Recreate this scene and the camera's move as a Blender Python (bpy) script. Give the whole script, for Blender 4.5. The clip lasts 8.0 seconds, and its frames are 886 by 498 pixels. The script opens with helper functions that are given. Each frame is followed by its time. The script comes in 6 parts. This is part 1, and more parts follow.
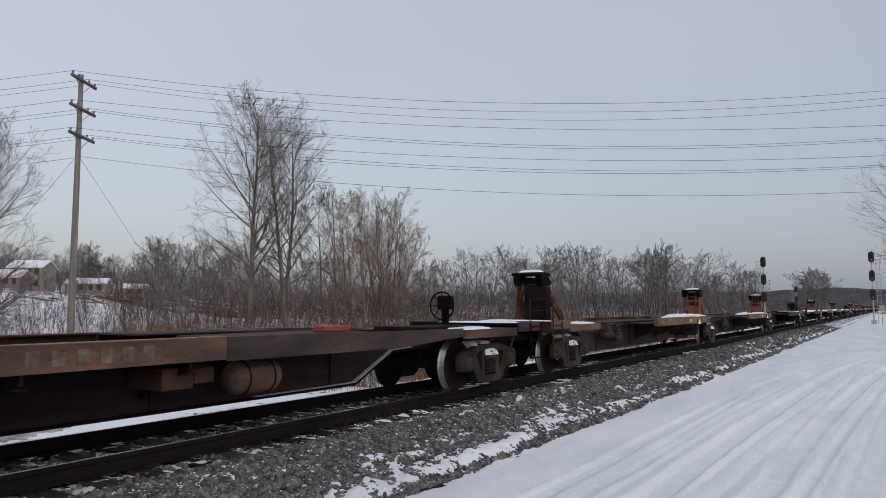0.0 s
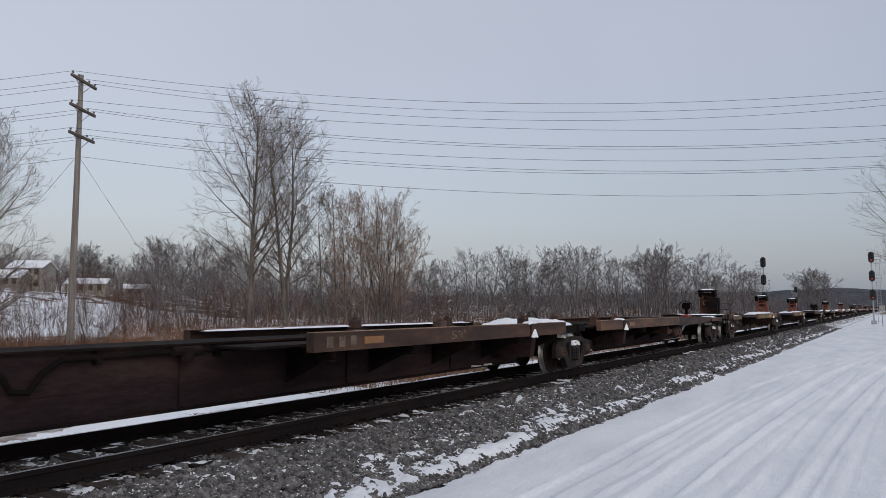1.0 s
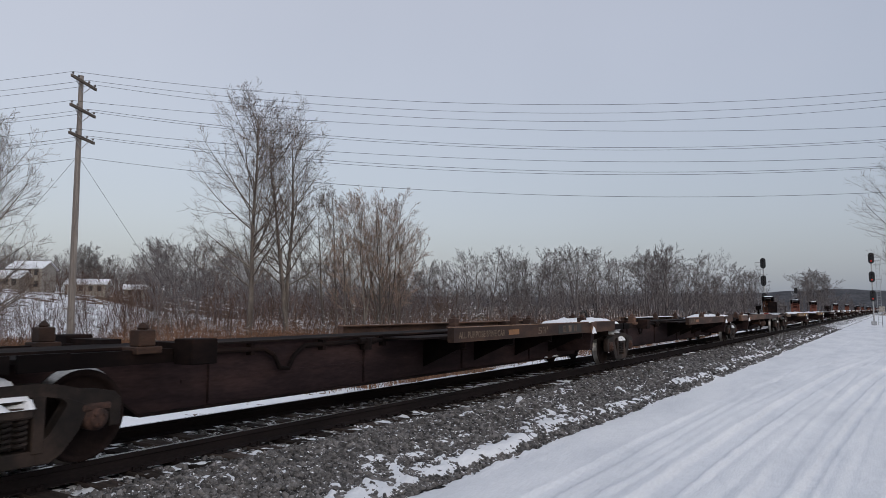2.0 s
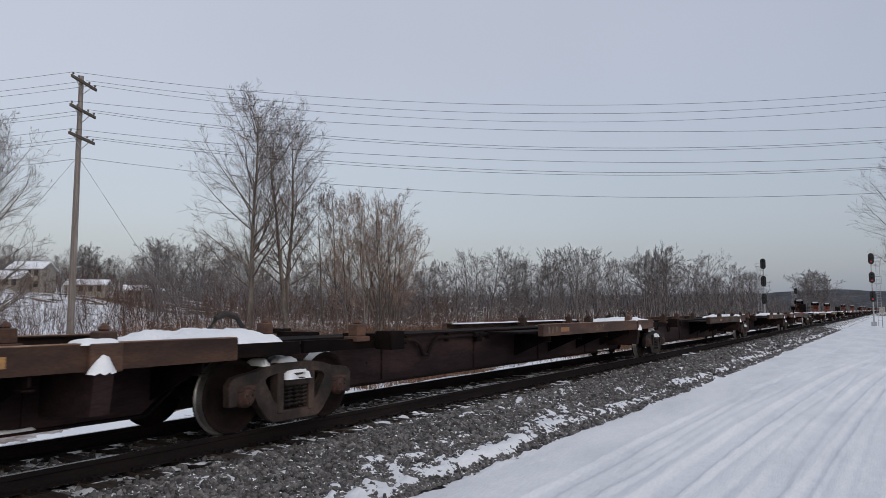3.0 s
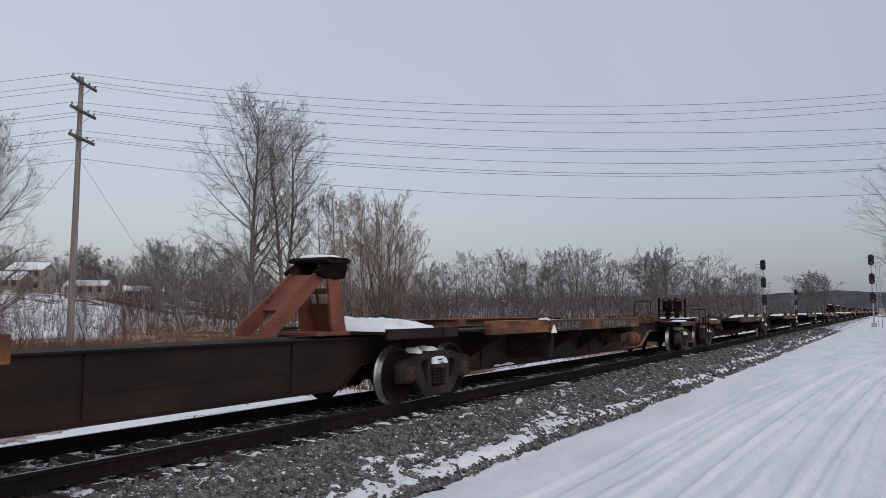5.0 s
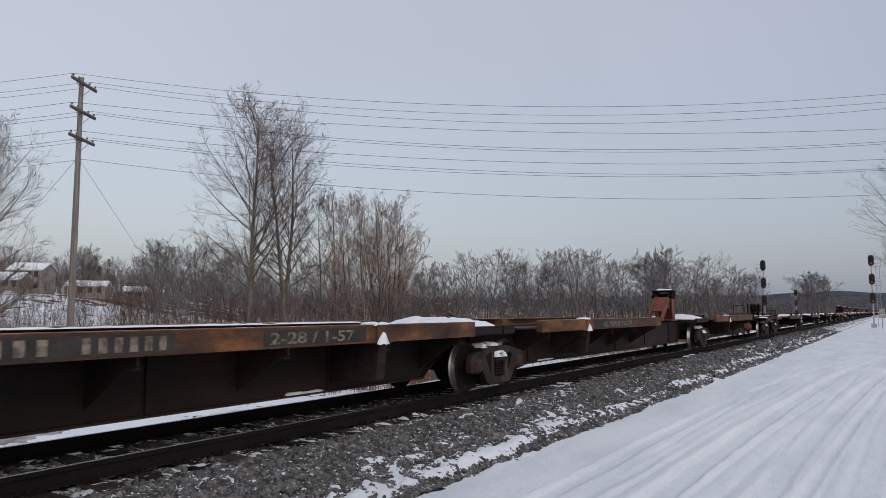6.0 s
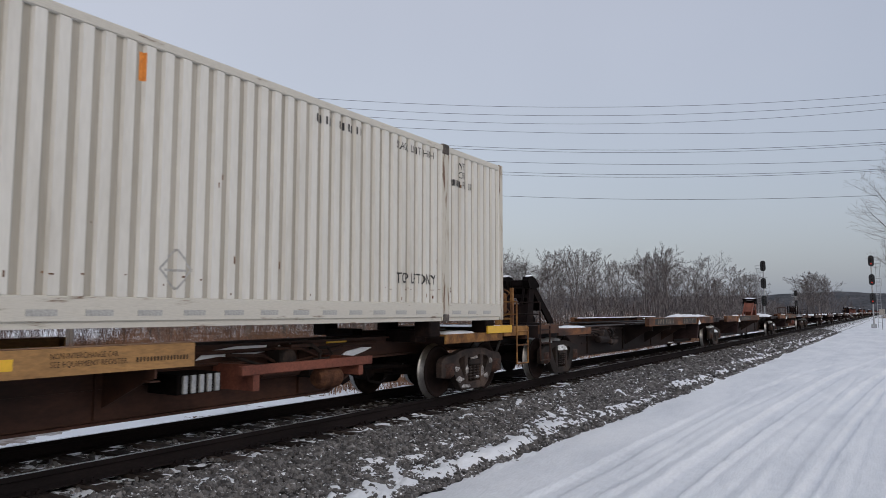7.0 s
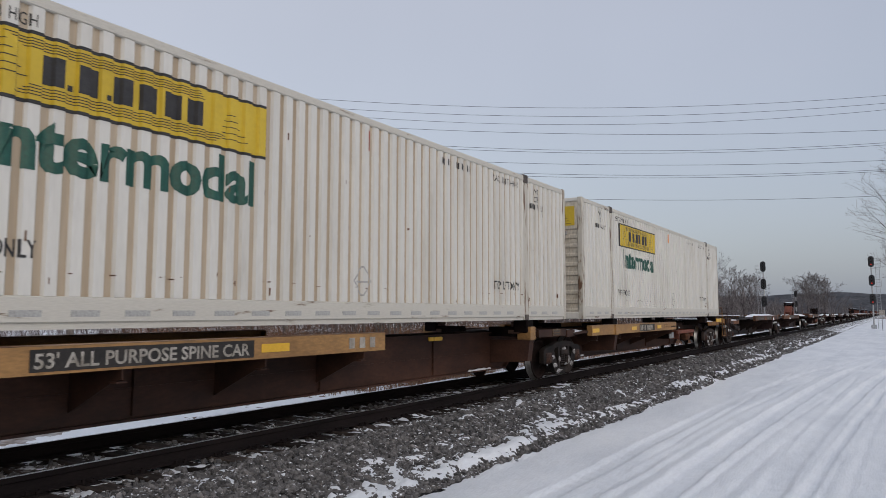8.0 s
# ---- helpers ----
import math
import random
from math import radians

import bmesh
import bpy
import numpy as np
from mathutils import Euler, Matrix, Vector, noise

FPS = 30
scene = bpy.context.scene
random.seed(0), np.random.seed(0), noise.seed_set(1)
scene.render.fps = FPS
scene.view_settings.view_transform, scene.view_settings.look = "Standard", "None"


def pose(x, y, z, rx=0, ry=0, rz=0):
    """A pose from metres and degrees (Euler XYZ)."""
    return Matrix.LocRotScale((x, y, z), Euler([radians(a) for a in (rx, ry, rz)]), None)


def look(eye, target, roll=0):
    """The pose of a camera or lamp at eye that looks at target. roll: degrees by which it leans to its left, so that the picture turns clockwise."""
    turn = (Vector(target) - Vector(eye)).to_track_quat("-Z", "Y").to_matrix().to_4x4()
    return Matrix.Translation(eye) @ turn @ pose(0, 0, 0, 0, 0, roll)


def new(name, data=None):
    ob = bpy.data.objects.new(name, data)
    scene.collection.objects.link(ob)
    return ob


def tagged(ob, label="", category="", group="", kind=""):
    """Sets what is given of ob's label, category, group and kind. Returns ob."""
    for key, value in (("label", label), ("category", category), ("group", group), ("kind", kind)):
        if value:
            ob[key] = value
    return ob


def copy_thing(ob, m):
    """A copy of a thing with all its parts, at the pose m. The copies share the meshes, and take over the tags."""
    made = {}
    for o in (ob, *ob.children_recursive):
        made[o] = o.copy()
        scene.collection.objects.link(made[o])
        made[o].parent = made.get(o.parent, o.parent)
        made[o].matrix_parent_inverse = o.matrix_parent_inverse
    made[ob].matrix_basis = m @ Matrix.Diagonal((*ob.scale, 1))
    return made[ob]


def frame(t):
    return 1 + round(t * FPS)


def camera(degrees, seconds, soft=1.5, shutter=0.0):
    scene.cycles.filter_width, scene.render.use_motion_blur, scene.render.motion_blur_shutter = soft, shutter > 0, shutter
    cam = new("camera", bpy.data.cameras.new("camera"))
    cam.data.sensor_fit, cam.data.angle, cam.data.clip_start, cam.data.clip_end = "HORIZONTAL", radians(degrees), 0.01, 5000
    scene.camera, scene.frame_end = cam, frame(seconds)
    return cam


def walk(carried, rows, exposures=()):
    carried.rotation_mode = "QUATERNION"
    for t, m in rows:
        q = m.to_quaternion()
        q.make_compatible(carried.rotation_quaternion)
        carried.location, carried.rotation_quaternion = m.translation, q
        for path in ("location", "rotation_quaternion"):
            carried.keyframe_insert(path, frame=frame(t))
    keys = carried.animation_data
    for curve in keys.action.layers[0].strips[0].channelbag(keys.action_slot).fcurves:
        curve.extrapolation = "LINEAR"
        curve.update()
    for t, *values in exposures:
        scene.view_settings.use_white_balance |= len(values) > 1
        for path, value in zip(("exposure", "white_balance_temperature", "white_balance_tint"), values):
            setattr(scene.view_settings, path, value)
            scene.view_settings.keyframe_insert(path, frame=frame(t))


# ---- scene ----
# ---------------------------------------------------------------- camera
SPEED = 20.16          # train, metres per second
YC = 7.65              # centre line of the track
LENS = 63.7
cam = camera(LENS, 8.0, soft=0.6, shutter=0.03)
FPX = 784 / math.tan(radians(LENS / 2))


def aim(t, drop, roll):
    pitch = math.atan((104 + drop) / FPX)
    turn = math.atan(796 / FPX * math.cos(pitch))
    d = Vector((math.cos(turn) * math.cos(pitch), math.sin(turn) * math.cos(pitch), math.sin(pitch)))
    eye = Vector((0, 0, 1.51))
    return t, look(eye, eye + d, roll)


walk(cam, [aim(0, 0, 0), aim(1, .4, .01), aim(1.5, 1.2, .02), aim(3, 2.7, .04), aim(4, 3.7, .06), aim(5, 4.5, .06),
           aim(6, 5.3, .07), aim(7, 6.0, .08), aim(8, 7.2, .08)])

# ---------------------------------------------------------------- world and sun
SUN_AZ, SUN_EL = radians(238), radians(30)
world = bpy.data.worlds.new("overcast")
scene.world = world
world.use_nodes = True
wn = world.node_tree.nodes
wl = world.node_tree.links
wn.clear()


def wnode(kind, **kw):
    n = wn.new(kind)
    for k, val in kw.items():
        n.inputs[k].default_value = val
    return n


w_out = wn.new("ShaderNodeOutputWorld")
w_add = wn.new("ShaderNodeAddShader")
bg_sky = wnode("ShaderNodeBackground", Strength=0.05)
sky = wn.new("ShaderNodeTexSky")
sky.sky_type = "NISHITA"
sky.sun_disc = False
sky.sun_elevation = SUN_EL
sky.sun_rotation = radians(90) - SUN_AZ
sky.dust_density = 3.3
sky.air_density = 1.2
bg_cloud = wnode("ShaderNodeBackground", Strength=0.94)
co = wn.new("ShaderNodeTexCoord")
sep = wn.new("ShaderNodeSeparateXYZ")
ramp = wn.new("ShaderNodeValToRGB")
els = ramp.color_ramp.elements
els[0].position, els[0].color = 0.0, (0.252, 0.290, 0.365, 1)
els[1].position, els[1].color = 1.0, (0.47, 0.495, 0.55, 1)
for p, c in ((0.12, (0.330, 0.352, 0.432, 1)), (0.30, (0.388, 0.397, 0.466, 1)), (0.5, (0.428, 0.438, 0.506, 1))):
    e = els.new(p)
    e.color = c
# broad glow of the hidden sun through the cloud
dotn = wn.new("ShaderNodeVectorMath")
dotn.operation = "DOT_PRODUCT"
dotn.inputs[1].default_value = (math.cos(SUN_AZ) * math.cos(SUN_EL), math.sin(SUN_AZ) * math.cos(SUN_EL), math.sin(SUN_EL))
glow = wn.new("ShaderNodeMapRange")
glow.inputs["From Min"].default_value, glow.inputs["From Max"].default_value = -0.15, 1.0
glow.inputs["To Min"].default_value, glow.inputs["To Max"].default_value = 1.0, 1.34
cloud = wnode("ShaderNodeTexNoise", Scale=2.2, Detail=4.0, Roughness=0.5)
cmap = wn.new("ShaderNodeMapRange")
cmap.inputs["From Min"].default_value, cmap.inputs["From Max"].default_value = 0.3, 0.7
cmap.inputs["To Min"].default_value, cmap.inputs["To Max"].default_value = 0.965, 1.035
mul = wn.new("ShaderNodeMath")
mul.operation = "MULTIPLY"
scl = wn.new("ShaderNodeVectorMath")
scl.operation = "SCALE"
wl.new(co.outputs["Generated"], sep.inputs[0])
wl.new(sep.outputs["Z"], ramp.inputs[0])
wl.new(co.outputs["Generated"], dotn.inputs[0])
wl.new(dotn.outputs["Value"], glow.inputs["Value"])
wl.new(co.outputs["Generated"], cloud.inputs["Vector"])
wl.new(cloud.outputs["Fac"], cmap.inputs["Value"])
wl.new(glow.outputs[0], mul.inputs[0])
wl.new(cmap.outputs[0], mul.inputs[1])
# the cloud is thinner and whiter towards the north, bluer along the track
side = wn.new("ShaderNodeMapRange")
side.inputs["From Min"].default_value, side.inputs["From Max"].default_value = 0.0, 0.9
side_mix = wn.new("ShaderNodeMix")
side_mix.data_type = "RGBA"
side_mix.inputs["A"].default_value, side_mix.inputs["B"].default_value = (0.937, 0.94, 0.928, 1), (1.157, 1.105, 1.018, 1)
tint = wn.new("ShaderNodeVectorMath")
tint.operation = "MULTIPLY"
wl.new(sep.outputs["Y"], side.inputs["Value"])
wl.new(side.outputs[0], side_mix.inputs["Factor"])
wl.new(side_mix.outputs["Result"], tint.inputs[1])
wl.new(ramp.outputs[0], scl.inputs[0])
wl.new(mul.outputs[0], scl.inputs["Scale"])
wl.new(scl.outputs[0], tint.inputs[0])
wl.new(tint.outputs[0], bg_cloud.inputs["Color"])
wl.new(sky.outputs[0], bg_sky.inputs["Color"])
wl.new(bg_sky.outputs[0], w_add.inputs[0])
wl.new(bg_cloud.outputs[0], w_add.inputs[1])
wl.new(w_add.outputs[0], w_out.inputs["Surface"])

sun_data = bpy.data.lights.new("sun", "SUN")
sun_data.energy, sun_data.angle, sun_data.color = 0.22, radians(25), (1.0, 0.96, 0.9)
sun = new("sun", sun_data)
sun.matrix_world = look((0, 0, 60), Vector((0, 0, 60)) - 10 * Vector((math.cos(SUN_AZ) * math.cos(SUN_EL), math.sin(SUN_AZ) * math.cos(SUN_EL), math.sin(SUN_EL))))


# ---------------------------------------------------------------- materials
def surface(name, cols, scale=3.0, fine=40.0, rough=0.75, metal=0.0, bump=0.15, dist=0.01, stretch=(1, 1, 1), per="", sharp=(0.35, 0.65),
            snow=0.0, spread=0.25, rvar=0.1, flake=5.0):
    """Node material: two or three colours mixed by broad and fine noise, with relief; per = 'object' or 'island' varies single pieces; snow lies on faces that look up."""
    m = bpy.data.materials.new(name)
    m.use_nodes = True
    nt = m.node_tree
    n, l = nt.nodes, nt.links
    b = n["Principled BSDF"]
    tc = n.new("ShaderNodeTexCoord")
    mp = n.new("ShaderNodeMapping")
    mp.inputs["Scale"].default_value = stretch
    l.new(tc.outputs["Object"], mp.inputs[0])
    big = n.new("ShaderNodeTexNoise")
    big.inputs["Scale"].default_value, big.inputs["Detail"].default_value, big.inputs["Roughness"].default_value = scale, 6, 0.62
    fin = n.new("ShaderNodeTexNoise")
    fin.inputs["Scale"].default_value, fin.inputs["Detail"].default_value = fine, 4
    l.new(mp.outputs[0], big.inputs["Vector"])
    l.new(mp.outputs[0], fin.inputs["Vector"])
    r = n.new("ShaderNodeValToRGB")
    e = r.color_ramp.elements
    e[0].position, e[0].color = sharp[0], (*cols[0], 1)
    e[1].position, e[1].color = sharp[1], (*cols[-1], 1)
    if len(cols) == 3:
        k = e.new((sharp[0] + sharp[1]) / 2)
        k.color = (*cols[1], 1)
    l.new(big.outputs["Fac"], r.inputs[0])
    mr = n.new("ShaderNodeMapRange")
    mr.inputs["From Min"].default_value, mr.inputs["From Max"].default_value = 0.25, 0.75
    mr.inputs["To Min"].default_value, mr.inputs["To Max"].default_value = 1 - spread, 1 + spread
    l.new(fin.outputs["Fac"], mr.inputs["Value"])
    sc = n.new("ShaderNodeVectorMath")
    sc.operation = "SCALE"
    l.new(r.outputs[0], sc.inputs[0])
    l.new(mr.outputs[0], sc.inputs["Scale"])
    col = sc.outputs[0]
    if per:
        if per == "object":
            rnd = n.new("ShaderNodeObjectInfo").outputs["Random"]
        else:
            rnd = n.new("ShaderNodeNewGeometry").outputs["Random Per Island"]
        m2 = n.new("ShaderNodeMapRange")
        m2.inputs["To Min"].default_value, m2.inputs["To Max"].default_value = 0.45, 1.6
        l.new(rnd, m2.inputs["Value"])
        s2 = n.new("ShaderNodeVectorMath")
        s2.operation = "SCALE"
        l.new(col, s2.inputs[0])
        l.new(m2.outputs[0], s2.inputs["Scale"])
        col = s2.outputs[0]
    rg = n.new("ShaderNodeMapRange")
    rg.inputs["To Min"].default_value, rg.inputs["To Max"].default_value = max(rough - rvar, 0.05), min(rough + rvar, 1)
    l.new(fin.outputs["Fac"], rg.inputs["Value"])
    l.new(rg.outputs[0], b.inputs["Roughness"])
    if snow > 0:
        geo = n.new("ShaderNodeNewGeometry")
        sx = n.new("ShaderNodeSeparateXYZ")
        l.new(geo.outputs["Normal"], sx.inputs[0])
        ns = n.new("ShaderNodeTexNoise")
        ns.inputs["Scale"].default_value, ns.inputs["Detail"].default_value = flake, 5
        l.new(geo.outputs["Position"], ns.inputs["Vector"])
        ad = n.new("ShaderNodeMath")
        ad.operation = "MULTIPLY"
        l.new(sx.outputs["Z"], ad.inputs[0])
        l.new(ns.outputs["Fac"], ad.inputs[1])
        th = n.new("ShaderNodeMapRange")
        th.inputs["From Min"].default_value, th.inputs["From Max"].default_value = 0.62 - snow * 0.4, 0.68 - snow * 0.4
        l.new(ad.outputs[0], th.inputs["Value"])
        mx = n.new("ShaderNodeMix")
        mx.data_type = "RGBA"
        l.new(th.outputs[0], mx.inputs["Factor"])
        l.new(col, mx.inputs["A"])
        mx.inputs["B"].default_value = (0.82, 0.84, 0.88, 1)
        col = mx.outputs["Result"]
    l.new(col, b.inputs["Base Color"])
    b.inputs["Metallic"].default_value = metal
    if rough > 0.6:
        b.inputs["Specular IOR Level"].default_value = 0.25 if rough < 0.86 else 0.08
    if bump:
        bp = n.new("ShaderNodeBump")
        bp.inputs["Strength"].default_value, bp.inputs["Distance"].default_value = bump, dist
        l.new(fin.outputs["Fac"], bp.inputs["Height"])
        l.new(bp.outputs[0], b.inputs["Normal"])
    return m


def glowing(name, col, strength):
    m = bpy.data.materials.new(name)
    m.use_nodes = True
    b = m.node_tree.nodes["Principled BSDF"]
    b.inputs["Base Color"].default_value = (*col, 1)
    b.inputs["Emission Color"].default_value = (*col, 1)
    b.inputs["Emission Strength"].default_value = strength
    b.inputs["Roughness"].default_value = 0.2
    return m


M = {}
M["snow"] = surface("snow", [(0.705, 0.735, 0.785), (0.78, 0.805, 0.845)], 1.3, 30, 0.6, bump=0.35, dist=0.02, spread=0.03)
M["road_snow"] = surface("packed_snow", [(0.60, 0.625, 0.67), (0.68, 0.703, 0.745), (0.735, 0.755, 0.79)], 0.8, 24, 0.55, bump=0.5, dist=0.02, stretch=(0.35, 1.4, 1), spread=0.06)
M["stone"] = surface("ballast_stone", [(0.052, 0.050, 0.051), (0.150, 0.144, 0.144)], 6, 60, 0.85, per="island", bump=0.3, dist=0.005, snow=0.24, flake=11.0)
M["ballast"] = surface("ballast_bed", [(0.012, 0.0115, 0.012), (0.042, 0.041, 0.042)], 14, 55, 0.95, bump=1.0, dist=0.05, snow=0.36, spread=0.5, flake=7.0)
M["tie"] = surface("creosoted_wood", [(0.024, 0.020, 0.019), (0.055, 0.044, 0.039)], 4, 50, 0.9, stretch=(4, 0.6, 4), per="object", bump=0.5, dist=0.01, snow=0.12)
M["rail"] = surface("rusty_rail", [(0.0085, 0.0070, 0.0076), (0.0170, 0.0130, 0.0132)], 2, 60, 0.87, stretch=(0.3, 1, 1))
# The blue-grey of distance haze is put into the slope's own colour.
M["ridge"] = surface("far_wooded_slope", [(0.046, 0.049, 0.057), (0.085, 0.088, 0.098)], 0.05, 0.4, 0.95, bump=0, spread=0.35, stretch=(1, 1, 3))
M["railtop"] = surface("polished_rail", [(0.45, 0.45, 0.47), (0.6, 0.6, 0.62)], 2, 60, 0.28, metal=1.0, stretch=(0.1, 3, 1), bump=0.03, spread=0.05)
M["ground"] = surface("dead_grass_and_snow", [(0.10, 0.068, 0.047), (0.16, 0.105, 0.07), (0.62, 0.63, 0.66)], 0.16, 7, 0.95, bump=0.8, dist=0.08, sharp=(0.44, 0.60), spread=0.35)
M["reed"] = surface("dry_reed", [(0.13, 0.070, 0.045), (0.23, 0.130, 0.080)], 0.15, 5, 0.9, per="island", bump=0)
M["brush"] = surface("brush_twig", [(0.062, 0.042, 0.036), (0.125, 0.082, 0.066)], 0.3, 5, 0.9, per="island", bump=0)
M["bark"] = surface("grey_bark", [(0.10, 0.086, 0.078), (0.215, 0.19, 0.172)], 2, 18, 0.9, stretch=(1, 1, 0.25), bump=0.5, dist=0.02)
M["twig"] = surface("bare_twig", [(0.105, 0.082, 0.070), (0.19, 0.155, 0.135)], 0.6, 8, 0.9, per="island", bump=0)
M["twig_tan"] = surface("tan_twig", [(0.19, 0.135, 0.110), (0.31, 0.228, 0.185)], 0.6, 8, 0.9, per="island", bump=0)
# Distance haze is painted in: paler and bluer than the near bark.
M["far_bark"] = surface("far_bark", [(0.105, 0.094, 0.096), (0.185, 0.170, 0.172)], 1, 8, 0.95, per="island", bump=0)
M["snowy_bark"] = surface("snow_lined_bark", [(0.07, 0.058, 0.052), (0.15, 0.128, 0.115)], 1, 8, 0.9, bump=0, snow=0.80, flake=2.0)
M["pole"] = surface("weathered_pole", [(0.17, 0.152, 0.142), (0.29, 0.265, 0.25)], 2, 20, 0.9, stretch=(4, 4, 0.15), bump=0.4, dist=0.01)
M["arm"] = surface("crossarm_wood", [(0.10, 0.085, 0.075), (0.17, 0.145, 0.125)], 3, 20, 0.9, stretch=(0.3, 4, 4), bump=0.3)
M["wire"] = surface("wire", [(0.014, 0.014, 0.016), (0.028, 0.028, 0.03)], 2, 20, 0.6, metal=0.4, bump=0)
M["glass_ins"] = surface("insulator", [(0.06, 0.055, 0.06), (0.10, 0.09, 0.09)], 3, 20, 0.3, bump=0)
M["black"] = surface("black_signal_paint", [(0.012, 0.012, 0.014), (0.022, 0.022, 0.024)], 3, 30, 0.5)
M["galv"] = surface("galvanised_steel", [(0.30, 0.31, 0.32), (0.42, 0.43, 0.44)], 4, 40, 0.5, metal=0.5)
M["redlamp"] = glowing("red_lens", (0.8, 0.05, 0.035), 0.55)
M["darklens"] = surface("dark_lens", [(0.02, 0.015, 0.015), (0.03, 0.02, 0.02)], 3, 30, 0.15, bump=0)
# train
# Grime plus the deep shade of the underframes, both in this near-black.
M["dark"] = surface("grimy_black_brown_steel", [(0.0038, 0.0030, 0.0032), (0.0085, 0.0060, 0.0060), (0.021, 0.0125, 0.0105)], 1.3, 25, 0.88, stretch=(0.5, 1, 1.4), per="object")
M["sill_dark"] = surface("old_brown_paint", [(0.036, 0.024, 0.021), (0.070, 0.042, 0.033), (0.125, 0.068, 0.046)], 1.1, 28, 0.75, metal=0.1, stretch=(0.6, 1, 2.0), per="object")
# Worn dusty rust, lightened to paint the light that sill tops catch.
M["edge"] = surface("worn_dusty_rust_edge", [(0.09, 0.052, 0.036), (0.21, 0.125, 0.080), (0.34, 0.235, 0.165)], 2.2, 40, 0.8, stretch=(0.4, 2, 2), snow=0.05)
# Dull brown, taken darker to carry the shade under the sills.
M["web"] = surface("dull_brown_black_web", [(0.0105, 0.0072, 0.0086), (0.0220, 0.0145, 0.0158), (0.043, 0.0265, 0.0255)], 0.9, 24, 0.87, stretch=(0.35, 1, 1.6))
M["plate"] = surface("worn_brown_plate", [(0.026, 0.019, 0.0185), (0.048, 0.034, 0.031), (0.080, 0.054, 0.045)], 1.1, 26, 0.8, stretch=(0.5, 1, 1.6))
M["slush"] = surface("dirty_packed_slush", [(0.10, 0.088, 0.083), (0.25, 0.24, 0.24), (0.46, 0.46, 0.48)], 9, 50, 0.8, bump=0.5)
M["sill_orange"] = surface("faded_orange_paint", [(0.030, 0.019, 0.016), (0.085, 0.040, 0.024), (0.235, 0.100, 0.040)], 1.3, 26, 0.75, stretch=(0.7, 1, 1.6), sharp=(0.34, 0.68))
M["sill_yellow"] = surface("dirty_yellow_paint", [(0.11, 0.058, 0.022), (0.235, 0.125, 0.043), (0.33, 0.18, 0.062)], 0.9, 26, 0.6, stretch=(0.5, 1, 1.5), sharp=(0.25, 0.6))
M["brown"] = surface("brown_spine_paint", [(0.018, 0.0095, 0.008), (0.043, 0.020, 0.014), (0.072, 0.033, 0.022)], 0.8, 24, 0.7, stretch=(0.5, 1, 1.2))
M["sill_tan"] = surface("grimy_tan_paint", [(0.055, 0.036, 0.024), (0.125, 0.080, 0.045), (0.215, 0.138, 0.072)], 0.9, 26, 0.7, stretch=(0.5, 1, 1.5), sharp=(0.3, 0.66))
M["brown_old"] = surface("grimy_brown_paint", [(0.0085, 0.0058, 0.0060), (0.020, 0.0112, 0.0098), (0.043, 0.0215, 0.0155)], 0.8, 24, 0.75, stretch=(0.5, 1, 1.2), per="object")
M["post"] = surface("rust_streaked_white_paint", [(0.13, 0.07, 0.04), (0.40, 0.365, 0.30), (0.49, 0.465, 0.41)], 4.5, 30, 0.6, stretch=(3, 1, 0.35), sharp=(0.38, 0.50), spread=0.08, bump=0.08)
M["end_rust"] = surface("rusted_orange_yellow_paint", [(0.05, 0.026, 0.016), (0.16, 0.075, 0.028), (0.28, 0.145, 0.045)], 3, 30, 0.75, sharp=(0.34, 0.62))
M["rust"] = surface("rust", [(0.032, 0.018, 0.014), (0.075, 0.036, 0.023), (0.13, 0.062, 0.035)], 4, 40, 0.9)
M["truck"] = surface("cast_truck_steel", [(0.010, 0.0082, 0.0080), (0.025, 0.0185, 0.0165), (0.055, 0.038, 0.031)], 2.5, 35, 0.8, per="object")
M["bearing"] = surface("rusty_bearing_cap", [(0.012, 0.009, 0.0085), (0.034, 0.021, 0.018), (0.066, 0.036, 0.028)], 6, 40, 0.85)
M["wheel"] = surface("wheel_plate", [(0.0075, 0.0055, 0.0055), (0.019, 0.0125, 0.0115)], 3, 30, 0.88)
M["tread"] = surface("worn_tread", [(0.22, 0.215, 0.21), (0.42, 0.41, 0.40)], 3, 40, 0.36, metal=0.9)
M["red"] = surface("red_paint", [(0.22, 0.03, 0.022), (0.36, 0.055, 0.035)], 3, 30, 0.6)
M["redbrown"] = surface("red_oxide_paint", [(0.105, 0.038, 0.028), (0.205, 0.072, 0.048)], 2, 30, 0.75)
M["reflect"] = surface("yellow_reflector", [(0.62, 0.36, 0.02), (0.72, 0.43, 0.03)], 3, 30, 0.4, bump=0.05, spread=0.08)
M["reflect_old"] = surface("soiled_reflector", [(0.16, 0.075, 0.03), (0.25, 0.115, 0.04)], 3, 30, 0.6, bump=0.05)
M["label_black"] = surface("black_stencil_panel", [(0.022, 0.021, 0.021), (0.045, 0.04, 0.037)], 3, 30, 0.7)
M["letter"] = surface("faded_white_lettering", [(0.09, 0.072, 0.058), (0.235, 0.195, 0.155)], 9, 60, 0.8, sharp=(0.4, 0.6), bump=0)
M["letter_tan"] = surface("worn_tan_lettering", [(0.055, 0.040, 0.031), (0.17, 0.13, 0.098)], 6, 60, 0.8, bump=0)
M["stencil"] = surface("dark_brown_stencil", [(0.045, 0.03, 0.02), (0.10, 0.062, 0.036)], 8, 60, 0.8, bump=0)
